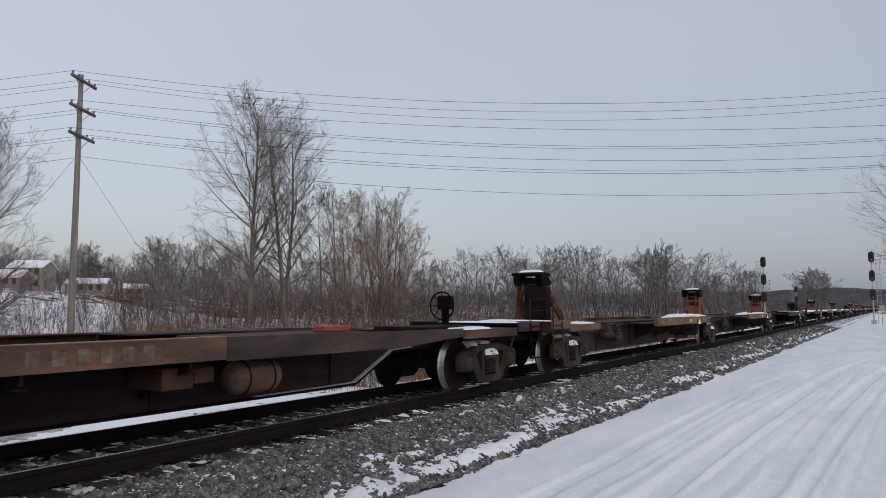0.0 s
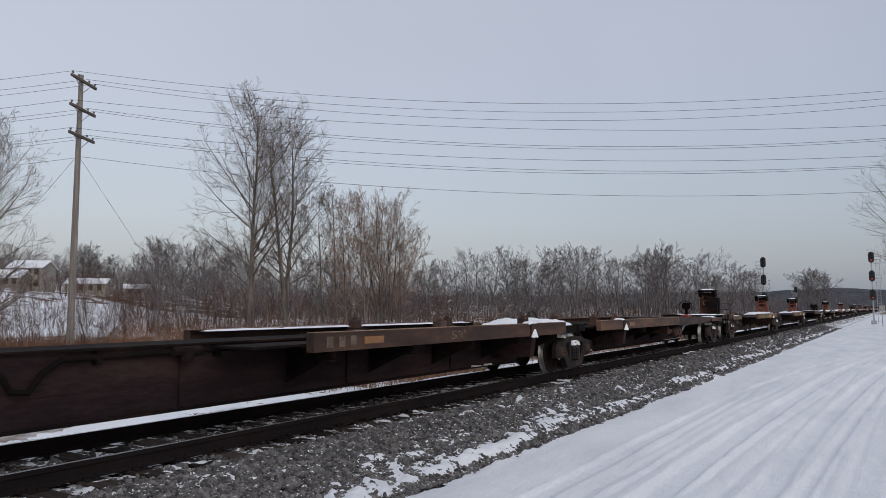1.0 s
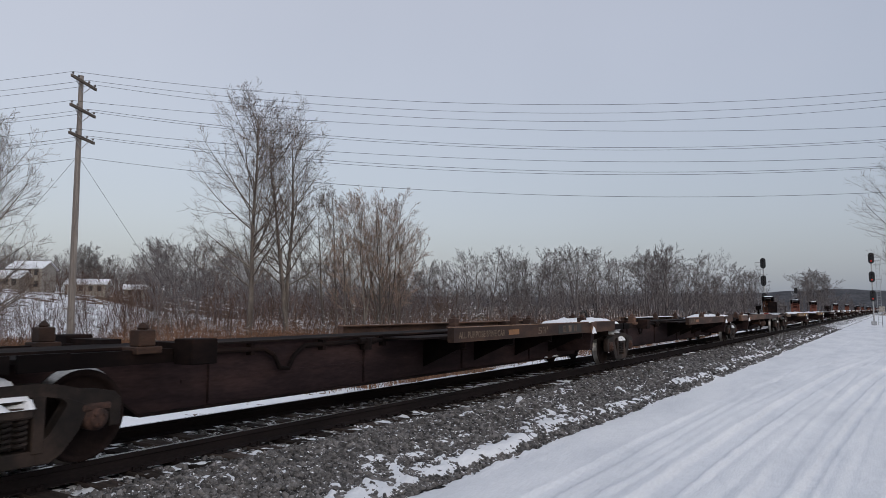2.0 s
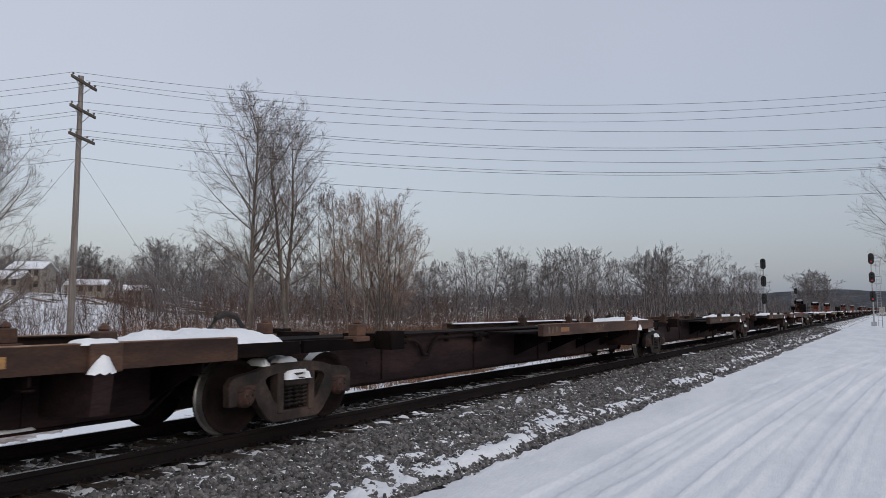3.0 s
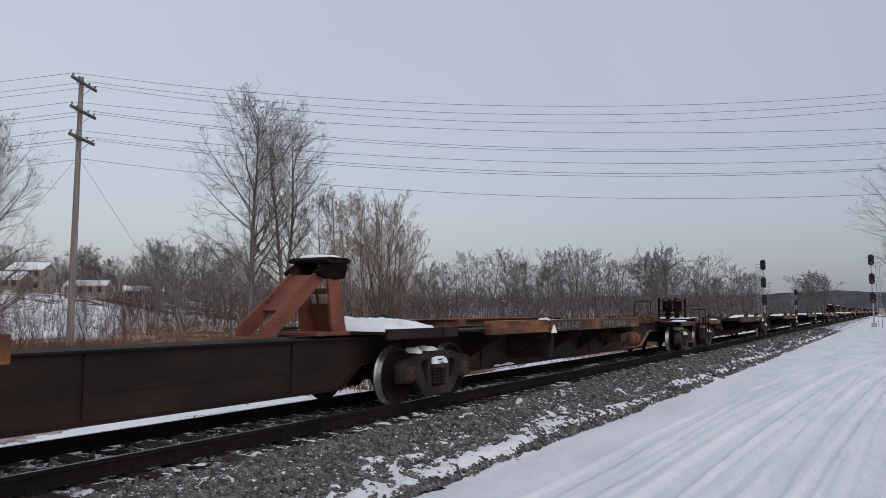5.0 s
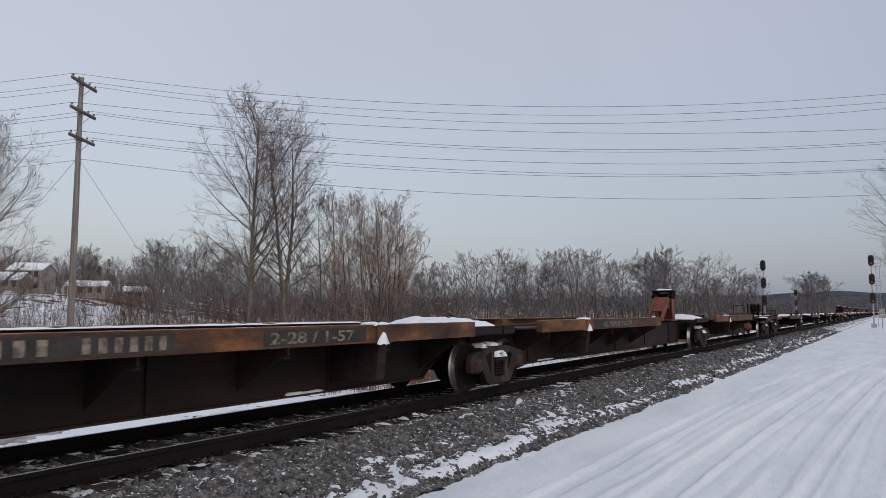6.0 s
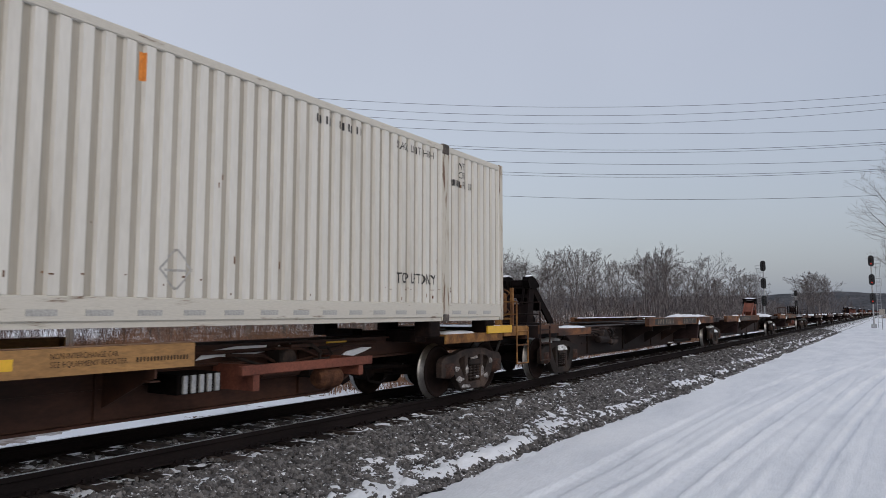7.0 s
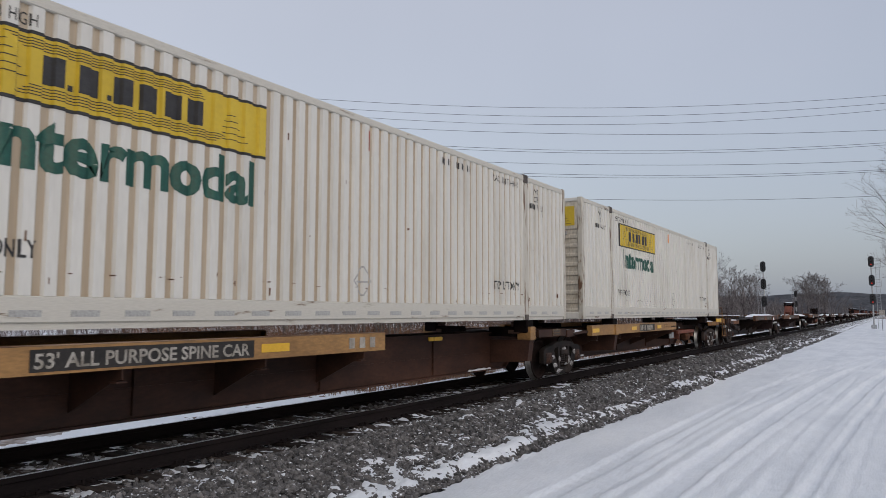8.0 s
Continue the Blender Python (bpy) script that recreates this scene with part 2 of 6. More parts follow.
M["letter_new"] = surface("white_lettering", [(0.20, 0.18, 0.155), (0.42, 0.395, 0.36)], 5, 60, 0.75, bump=0)
M["cont"] = surface("dirty_white_container_paint", [(0.46, 0.44, 0.395), (0.57, 0.555, 0.515), (0.625, 0.615, 0.58)], 0.8, 14, 0.5, stretch=(2.0, 1, 0.35), bump=0.06, spread=0.05, sharp=(0.28, 0.55))
M["rail_white"] = surface("chipped_white_paint", [(0.14, 0.085, 0.055), (0.44, 0.415, 0.36), (0.52, 0.50, 0.45)], 3.0, 30, 0.6, stretch=(0.45, 1, 3), sharp=(0.33, 0.41), spread=0.08, bump=0.08)
# Light beige for groove faces, darker than the ribs.
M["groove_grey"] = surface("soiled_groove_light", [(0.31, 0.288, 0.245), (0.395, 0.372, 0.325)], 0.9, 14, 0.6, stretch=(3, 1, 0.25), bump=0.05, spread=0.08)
M["end_stain"] = surface("stained_end_paint", [(0.17, 0.115, 0.07), (0.39, 0.345, 0.27), (0.51, 0.47, 0.405)], 1.1, 18, 0.65, stretch=(1, 1.6, 0.6), bump=0.06, sharp=(0.26, 0.52))
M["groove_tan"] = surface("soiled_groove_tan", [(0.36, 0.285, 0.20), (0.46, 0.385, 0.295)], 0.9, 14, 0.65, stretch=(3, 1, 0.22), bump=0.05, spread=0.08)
M["cont_rust"] = surface("rust_streak", [(0.085, 0.042, 0.026), (0.20, 0.115, 0.07)], 8, 60, 0.9, stretch=(1, 1, 0.3))
M["cast"] = surface("container_casting", [(0.06, 0.055, 0.052), (0.15, 0.125, 0.11)], 8, 60, 0.7, metal=0.2)
M["panel_yellow"] = surface("yellow_panel", [(0.50, 0.35, 0.025), (0.60, 0.43, 0.035)], 1.5, 20, 0.45, bump=0.04, spread=0.05)
M["ink"] = surface("black_ink", [(0.018, 0.018, 0.02), (0.035, 0.034, 0.036)], 6, 60, 0.6, bump=0)
M["green"] = surface("green_lettering", [(0.006, 0.058, 0.042), (0.011, 0.082, 0.060)], 3, 30, 0.5, bump=0)
M["dash"] = surface("grey_reflective_tape", [(0.30, 0.30, 0.29), (0.38, 0.38, 0.37)], 5, 40, 0.4, bump=0)
M["orange"] = surface("orange_mark", [(0.60, 0.20, 0.03), (0.68, 0.25, 0.04)], 5, 40, 0.6, bump=0)
M["siding"] = surface("beige_siding", [(0.27, 0.25, 0.225), (0.36, 0.333, 0.30)], 0.8, 10, 0.8, stretch=(1, 1, 6))
M["window"] = surface("window_glass", [(0.03, 0.035, 0.04), (0.05, 0.055, 0.06)], 2, 5, 0.1, bump=0)


# ---------------------------------------------------------------- mesh helpers
def part(name, bm, material, parent=None, label="", smooth=False):
    me = bpy.data.meshes.new(name)
    if not isinstance(bm, bmesh.types.BMesh):
        verts, faces = bm
        me.from_pydata(verts, [], faces)
    else:
        bmesh.ops.recalc_face_normals(bm, faces=bm.faces)
        bm.to_mesh(me)
        bm.free()
    for mt in (material if isinstance(material, (list, tuple)) else [material]):
        me.materials.append(mt)
    if smooth:
        me.shade_smooth()
    ob = new(name, me)
    ob.parent = parent
    if label:
        tagged(ob, label=label)
    return ob


def share(ob, parent, m):
    """Another piece on the same mesh."""
    o = new(ob.name.split(".")[0], ob.data)
    o.parent = parent
    o.matrix_basis = m
    for key in ("label",):
        if key in ob:
            o[key] = ob[key]
    return o


def box(bm, x0, x1, y0, y1, z0, z1, bevel=0.0, mat=0):
    vs = [bm.verts.new((x, y, z)) for x in (x0, x1) for y in (y0, y1) for z in (z0, z1)]
    fs = [bm.faces.new([vs[i] for i in q]) for q in ((0, 1, 3, 2), (4, 6, 7, 5), (0, 4, 5, 1), (2, 3, 7, 6), (0, 2, 6, 4), (1, 5, 7, 3))]
    for fa in fs:
        fa.material_index = mat
    if bevel:
        es = list({e for fa in fs for e in fa.edges})
        bmesh.ops.bevel(bm, geom=es, offset=bevel, segments=1, affect="EDGES")
    return fs


def slab(bm, pts, y0, y1, mat=0):
    """A plate with the outline pts in x and z, between y0 and y1."""
    a = [bm.verts.new((x, y0, z)) for x, z in pts]
    b = [bm.verts.new((x, y1, z)) for x, z in pts]
    fs = [bm.faces.new(a), bm.faces.new(list(reversed(b)))]
    for i in range(len(pts)):
        j = (i + 1) % len(pts)
        fs.append(bm.faces.new((a[i], b[i], b[j], a[j])))
    for fa in fs:
        fa.material_index = mat
    return fs


def slab_x(bm, pts, x0, x1):
    """A plate with the outline pts in y and z, between x0 and x1."""
    a = [bm.verts.new((x0, y, z)) for y, z in pts]
    b = [bm.verts.new((x1, y, z)) for y, z in pts]
    bm.faces.new(a), bm.faces.new(list(reversed(b)))
    for i in range(len(pts)):
        j = (i + 1) % len(pts)
        bm.faces.new((a[i], b[i], b[j], a[j]))


def tube(bm, pts, r, seg=6, cap=True):
    pts = [Vector(p) for p in pts]
    rs = r if isinstance(r, (list, tuple)) else [r] * len(pts)
    rings = []
    for i, p in enumerate(pts):
        d = (pts[min(i + 1, len(pts) - 1)] - pts[max(i - 1, 0)]).normalized()
        u = d.cross(Vector((0, 0, 1)) if abs(d.z) < 0.9 else Vector((1, 0, 0))).normalized()
        w = d.cross(u)
        rings.append([bm.verts.new(p + rs[i] * (math.cos(6.2832 * k / seg) * u + math.sin(6.2832 * k / seg) * w)) for k in range(seg)])
    for a, b in zip(rings, rings[1:]):
        for k in range(seg):
            bm.faces.new((a[k], a[(k + 1) % seg], b[(k + 1) % seg], b[k]))
    if cap:
        bm.faces.new(rings[0]), bm.faces.new(list(reversed(rings[-1])))


def lathe(bm, prof, seg=24, centre=(0, 0, 0), mats=None):
    """Turns (radius, y) pairs about the y axis."""
    cx, cy, cz = centre
    rings = [[bm.verts.new((cx + r * math.cos(6.28319 * k / seg), cy + y, cz + r * math.sin(6.28319 * k / seg))) for k in range(seg)] for r, y in prof]
    for i, (a, b) in enumerate(zip(rings, rings[1:])):
        for k in range(seg):
            fa = bm.faces.new((a[k], a[(k + 1) % seg], b[(k + 1) % seg], b[k]))
            fa.smooth = True
            if mats:
                fa.material_index = mats[i]
    bm.faces.new(rings[0]), bm.faces.new(list(reversed(rings[-1])))


def hashed(ix, iy, seed):
    h = np.sin(ix * 127.1 + iy * 311.7 + seed * 74.7) * 43758.5453
    return h - np.floor(h)


def vnoise(x, y, seed=0):
    ix, iy = np.floor(x), np.floor(y)
    fx, fy = x - ix, y - iy
    fx, fy = fx * fx * (3 - 2 * fx), fy * fy * (3 - 2 * fy)
    a, b = hashed(ix, iy, seed), hashed(ix + 1, iy, seed)
    c, d = hashed(ix, iy + 1, seed), hashed(ix + 1, iy + 1, seed)
    return (a * (1 - fx) + b * fx) * (1 - fy) + (c * (1 - fx) + d * fx) * fy


def fbm(x, y, seed=0, octaves=4):
    x, y = np.asarray(x, float), np.asarray(y, float)
    s, a, tot = 0, 1.0, 0
    for o in range(octaves):
        s = s + a * vnoise(x * 2 ** o + 17.3 * o, y * 2 ** o - 9.1 * o, seed + o)
        tot += a
        a *= 0.5
    return s / tot


def smooth(a, b, v):
    k = np.clip((v - a) / (b - a), 0, 1)
    return k * k * (3 - 2 * k)


def sheet(xs, ys, height):
    X, Y = np.meshgrid(xs, ys, indexing="ij")
    Z = height(X, Y)
    v = np.stack([X, Y, Z], -1).reshape(-1, 3)
    nx, ny = len(xs), len(ys)
    i = (np.arange(nx - 1)[:, None] * ny + np.arange(ny - 1)[None]).reshape(-1)
    f = np.stack([i, i + ny, i + ny + 1, i + 1], -1)
    return v.tolist(), f.tolist()


# ---------------------------------------------------------------- ground
ROAD_Z = -0.5


def bed(X, Y):
    """Top of the ballast."""
    d = np.abs(Y - YC)
    z = np.where(d < 1.34, -0.23, -0.20 + 0 * d)
    z = np.where(d < 1.55, z, -0.20 - (d - 1.55) * 0.190)
    return z + 0.03 * (fbm(X * 1.3, Y * 1.3, 5) - 0.5)


def land(X, Y):
    z = np.where(Y > YC, -1.15 + 0 * X, -0.62 + 0 * X)
    hill = 6.3 * smooth(40, 100, Y - 0.6 * X) * smooth(-250, 0, X + 200) + 5.0 * smooth(150, 420, Y + 0.15 * X)
    z = z + np.where(Y > YC, hill, 0)
    rough = np.where(Y > 12, 0.5, 0.0) * (fbm(X * 0.12, Y * 0.12, 2) - 0.5) + np.where(Y > 12, 0.16, 0.0) * (fbm(X * 0.9, Y * 0.9, 3) - 0.5)
    edge = smooth(9.0, 12.0, Y)
    z = np.where((Y > 5.5) & (Y < 12), -0.62 - 0.53 * edge, z)
    return z + rough


gx = np.concatenate([np.arange(-1500, -100, 100), np.arange(-100, 0, 10), np.arange(0, 120, 1.2), np.arange(120, 260, 5), np.arange(260, 3001, 60)])
gy = np.concatenate([np.arange(-1500, -60, 90), np.arange(-60, 5, 6), np.arange(5, 14, 0.75), np.arange(14, 90, 1.2), np.arange(90, 260, 5), np.arange(260, 2501, 60)])
ground = part("ground", sheet(gx, gy, land), M["ground"], smooth=True)
tagged(ground, "brown dead grass field with patches of snow", "ground", kind="structure")


def lane(X, Y):
    """Snow on the gravel road, with wheel ruts; it thins out over the foot of the ballast."""
    wob = 0.25 * (fbm(X * 0.11, X * 0 + 3, 8, 2) - 0.5)
    z = ROAD_Z + 0.025 * (fbm(X * 0.35, Y * 0.8, 1) - 0.5) + 0.03 * (fbm(X * 2.2, Y * 3.5, 4) - 0.5) + 0.016 * (fbm(X * 5, Y * 9, 6) - 0.5)
    far_in = 1 - smooth(3.6, 4.3, Y)
    # wide wheel ruts: start, drift and curve along the road, half width, depth
    for k, (yc, dr, cu, w, dep) in enumerate(((3.35, -.004, -.0025, .12, .030), (2.36, -.030, -.0012, .17, .062), (1.38, -.030, -.0015, .15, .060), (1.02, -.045, -.001, .07, .038), (0.10, -.040, -.0012, .16, .050),
                                               (-.9, -.050, -.001, .15, .045), (-1.9, -.05, 0, .2, .045), (2.95, -.020, -.0020, .07, .024), (0.6, -.02, -.002, .05, .03), (-.4, -.05, -.001, .05, .025))):
        e = X - 8
        c = yc + dr * e + cu * e * e + wob + 0.07 * (fbm(X * 0.9, X * 0 + k, 30 + k, 3) - 0.5)
        d = (Y - c) / w
        strong = smooth(.30, .55, fbm(X * 0.22 + k * 9, X * 0, 20 + k, 2)) * far_in
        wall = 0.5 * (np.tanh((d + 1) * 5) - np.tanh((d - 1) * 5))
        z = z + (0.35 + 0.65 * strong) * far_in * dep * (-wall + 0.28 * np.exp(-((np.abs(d) - 1.3) / .3) ** 2) * (0.5 + fbm(X * 3, Y * 3, 40 + k, 2)))
        z = z + 0.007 * strong * wall * np.sin(X * 26 + 3 * np.sin(Y * 9))
    # thin tyre lines
    for k, yc in enumerate((3.05, 2.75, 2.05, 1.75, 1.55, .85, .35, -.15, -.65, -1.3)):
        e = X - 8
        c = yc - (.015 + .010 * (k % 4)) * e - .0012 * (k % 3) * e * e + wob
        strong = smooth(.40, .6, fbm(X * 0.3 + k * 5, X * 0, 60 + k, 2)) * far_in
        z = z - 0.020 * strong * np.exp(-((Y - c) / .045) ** 2)
    wav = 0.22 * (fbm(X * 0.45, X * 0, 15, 3) - 0.5)
    lift = -0.014 + 0.050 * np.exp(-((Y - 4.80 - wav) / 0.20) ** 2) - 0.035 * np.exp(-((Y - 4.58 - wav) / 0.06) ** 2) - 0.012 * smooth(5.2, 5.8, Y)
    over = bed(X, Y) + lift + 0.13 * (fbm(X * 0.55, Y * 2.5, 11) - 0.5) + 0.13 * (fbm(X * 5, Y * 7, 13) - 0.5) + 0.09 * (fbm(X * 14, Y * 16, 14) - 0.5)
    road_top = z - 0.14 * smooth(4.40, 4.72, Y - wav + 0.22 * (fbm(X * 3, Y * 4, 16) - 0.5))
    return np.where(Y > 3.8, np.maximum(road_top, over), z)


xs = [-6.0]
while xs[-1] < 260:
    xs.append(xs[-1] + max(0.055, 0.0085 * abs(xs[-1])) if xs[-1] > 2 else xs[-1] + 0.4)
ys = np.concatenate([np.arange(-40, -4, 4), np.arange(-4, 0, 0.3), np.arange(0, 4.6, 0.036), np.arange(4.6, 6.45, 0.05)])
road = part("road", sheet(np.array(xs), ys, lane), M["road_snow"], smooth=True)
tagged(road, "snow-covered gravel road with wheel ruts beside the track", "road", kind="structure")

# ballast bed and loose stones
bx = np.concatenate([np.arange(-12, 40, 0.25), np.arange(40, 200, 1.5), np.arange(200, 1500, 40)])
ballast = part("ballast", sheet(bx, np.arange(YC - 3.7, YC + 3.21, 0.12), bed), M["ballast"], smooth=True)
tagged(ballast, "dark grey crushed stone ballast dusted with snow", "ballast", kind="structure")


def stones(rng, n, x0, x1, y0, y1, size):
    """n rough stones, each a dented icosahedron, on the ballast."""
    g = (1 + 5 ** 0.5) / 2
    ico = np.array([(-1, g, 0), (1, g, 0), (-1, -g, 0), (1, -g, 0), (0, -1, g), (0, 1, g), (0, -1, -g), (0, 1, -g), (g, 0, -1), (g, 0, 1), (-g, 0, -1), (-g, 0, 1)]) / 1.9
    tri = np.array([0, 11, 5, 0, 5, 1, 0, 1, 7, 0, 7, 10, 0, 10, 11, 1, 5, 9, 5, 11, 4, 11, 10, 2, 10, 7, 6, 7, 1, 8, 3, 9, 4, 3, 4, 2, 3, 2, 6, 3, 6, 8, 3, 8, 9, 4, 9, 5, 2, 4, 11, 6, 2, 10, 8, 6, 7, 9, 8, 1]).reshape(-1, 3)
    x = x0 + (x1 - x0) * rng.random(n)
    y = y0 + (y1 - y0) * rng.random(n)
    s = size * (0.55 + 0.9 * rng.random(n) ** 1.5)
    v = ico[None] * (1 + 0.75 * (rng.random((n, 12, 1)) - 0.5)) * s[:, None, None] * (0.7 + 0.6 * rng.random((n, 1, 3)))
    a = rng.random((n, 3)) * 6.28
    ca, sa = np.cos(a), np.sin(a)
    for k, (i, j) in enumerate(((0, 1), (1, 2), (0, 2))):
        vi, vj = v[:, :, i].copy(), v[:, :, j].copy()
        v[:, :, i] = vi * ca[:, None, k] - vj * sa[:, None, k]
        v[:, :, j] = vi * sa[:, None, k] + vj * ca[:, None, k]
    v += np.stack([x, y, bed(x, y) + 0.35 * s * rng.random(n)], -1)[:, None]
    f = tri[None] + 12 * np.arange(n)[:, None, None]
    return v.reshape(-1, 3), f.reshape(-1, 3)


rng = np.random.default_rng(4)
chunks = [stones(rng, 14500, 2.8, 9.0, 4.48, 6.42, 0.0275), stones(rng, 9500, 9.0, 18.0, 4.46, 6.42, 0.032), stones(rng, 5000, 18, 34, 4.36, 6.5, 0.046),
          stones(rng, 1800, 34, 80, 4.36, 6.5, 0.065), stones(rng, 2200, 1.5, 14.0, 6.98, 8.3, 0.034), stones(rng, 900, 2, 22, 6.35, 6.85, 0.030)]
vv, ff, base = [], [], 0
for v, f in chunks:
    vv.append(v), ff.append(f + base)
    base += len(v)
loose = part("ballast_stones", (np.concatenate(vv).tolist(), np.concatenate(ff).tolist()), M["stone"], ballast)
tagged(loose, "loose dark grey crushed stones with snow between", kind="stuff")

# open snow on the hill and on the far field
def snowfield(lo, hi, seed):
    def up(X, Y):
        return land(X, Y) + 0.10 + 0.7 * (fbm(X * 0.10, Y * 0.10, seed) - lo) - hi * (fbm(X * 0.6, Y * 0.6, seed + 5) - 0.5)
    return up


for x0, x1, y0, y1, lo, seed in ((20, 80, 62, 150, .46, 61), (60, 120, 60, 110, .56, 62), (16, 60, 24, 60, .67, 63)):
    tagged(part("snow_field", sheet(np.arange(x0, x1, 0.8), np.arange(y0, y1, 0.8), snowfield(lo, .5, seed)), M["snow"], smooth=True), "open snow lying on the rough field", "snow", kind="structure")

# low wooded ridge on the horizon
def ridge(X, Y):
    return -2 + (11 + 9 * fbm(Y * 0.006, Y * 0, 71, 3) + 3.5 * fbm(Y * 0.05, Y * 0, 72, 3)) * smooth(620, 700, X)


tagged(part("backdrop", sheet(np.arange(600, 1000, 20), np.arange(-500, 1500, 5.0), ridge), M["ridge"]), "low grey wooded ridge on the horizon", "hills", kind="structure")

# snow between the rails and beyond the far rail
def drift(X, Y):
    return -0.215 + 0.10 * (fbm(X * 0.8, Y * 3.0, 31) - 0.45) + 0.04 * (fbm(X * 4, Y * 6, 32) - 0.5) - 0.10 * np.abs(Y - YC) ** 3


tagged(part("track_snow", sheet(np.concatenate([np.arange(0, 40, 0.12), np.arange(40, 200, 1)]), np.arange(YC - 0.68, YC + 0.68, 0.06), drift), M["snow"], smooth=True), "thin wind-blown snow lying between the rails", "snow", kind="structure")


def crib(X, Y):
    return -0.245 + 0.17 * (fbm(X * 1.9, Y * 2.5, 51) - 0.42) + 0.05 * (fbm(X * 7, Y * 8, 52) - 0.5)


tagged(part("tie_snow", sheet(np.concatenate([np.arange(2, 30, 0.06), np.arange(30, 120, 0.5)]), np.arange(YC - 1.32, YC - 0.83, 0.05), crib), M["snow"], smooth=True), "small snow patches lying between the tie ends", "snow", kind="structure")


def berm(X, Y):
    base = np.maximum(bed(X, Y), land(X, Y))
    return base + 0.024 + 0.06 * (fbm(X * 0.6, Y * 1.5, 41) - 0.5) + 0.13 * (fbm(X * 3, Y * 4, 42) - 0.45) + 0.07 * (fbm(X * 9, Y * 11, 43) - 0.5) - 0.2 * (1 - smooth(0, 0.22, Y - YC - 0.72 - 0.34 * fbm(X * 1.3, X * 0, 44, 3))) - 0.25 * smooth(YC + 7, YC + 9, Y)


tagged(part("trackside_snow", sheet(np.concatenate([np.arange(-4, 4, 0.3), np.arange(4, 16, 0.06), np.arange(16, 40, 0.15), np.arange(40, 250, 1)]), np.concatenate([np.arange(YC + 0.84, YC + 1.6, 0.05), np.arange(YC + 1.6, YC + 3.6, 0.12), np.arange(YC + 3.6, YC + 9.2, 0.25)]), berm), M["snow"], smooth=True), "white snow bank lying along the outer side of the rail", "snow", kind="structure")

# ---------------------------------------------------------------- track
track = tagged(new("track"), "single railway track of steel rails on dark timber ties", "railway track", kind="structure")
bm = bmesh.new()
prof = [(-.068, -.18), (.068, -.18), (.068, -.165), (.015, -.145), (.010, -.06), (.034, -.048), (.034, -.006), (.026, 0), (-.026, 0), (-.034, -.006), (-.034, -.048), (-.010, -.06), (-.015, -.145), (-.068, -.165)]
slab_x(bm, prof, -12, 1400)
bm.normal_update()
for fa in bm.faces:
    if abs(fa.normal.z) > 0.9 and fa.calc_center_median().z > -0.01:
        fa.material_index = 1
near_rail = part("rail", bm, [M["rail"], M["railtop"]], track)
near_rail.location = (0, YC - .752, 0)
share(near_rail, track, pose(0, YC + .752, 0))
bm = bmesh.new()
box(bm, -.115, .115, -1.3, 1.3, -.36, -.185, 0.008)
tie = part("tie", bm, M["tie"], track)
bm = bmesh.new()
box(bm, -.09, .09, -.19, .19, -.185, -.172)
for sx, sy in ((-.06, -.09), (.06, -.09), (-.06, .09), (.06, .09), (0, -.15)):
    box(bm, sx - .014, sx + .014, sy - .014, sy + .014, -.175, -.14)
plate = part("tie_plate", bm, M["rail"], track)
rng = np.random.default_rng(9)
for i in range(290):
    x = -6 + 0.54 * i
    m = pose(x + 0.02 * rng.random(), YC + 0.05 * (rng.random() - .5), 0.008 * (rng.random() - .5), 0, 0, 1.4 * (rng.random() - .5))
    if i == 0:
        tie.matrix_basis, plate.matrix_basis = m, pose(x, YC - .752, 0)
    else:
        share(tie, track, m)
        if i < 110:
            share(plate, track, pose(x, YC - .752, 0))
bm = bmesh.new()
for i in range(700):
    x = -6 + 0.54 * (290 + i)
    box(bm, x - .115, x + .115, YC - 1.3, YC + 1.3, -.36, -.185)
tagged(part("far_ties", bm, M["tie"], track), kind="stuff")


# ---------------------------------------------------------------- trees
def norm(a):
    return a / np.maximum(np.linalg.norm(a, axis=-1, keepdims=True), 1e-9)


def shoots(rng, P, D, L, n, lift, wob):
    """Lets branches grow from P along D: points (B, n, 3)."""
    pts, p, d = [P], P, D
    for _ in range(n - 1):
        d = norm(d + wob * rng.normal(size=d.shape) + np.array([0, 0, lift]))
        p = p + d * (L / (n - 1))[:, None]
        pts.append(p)
    return np.stack(pts, 1)


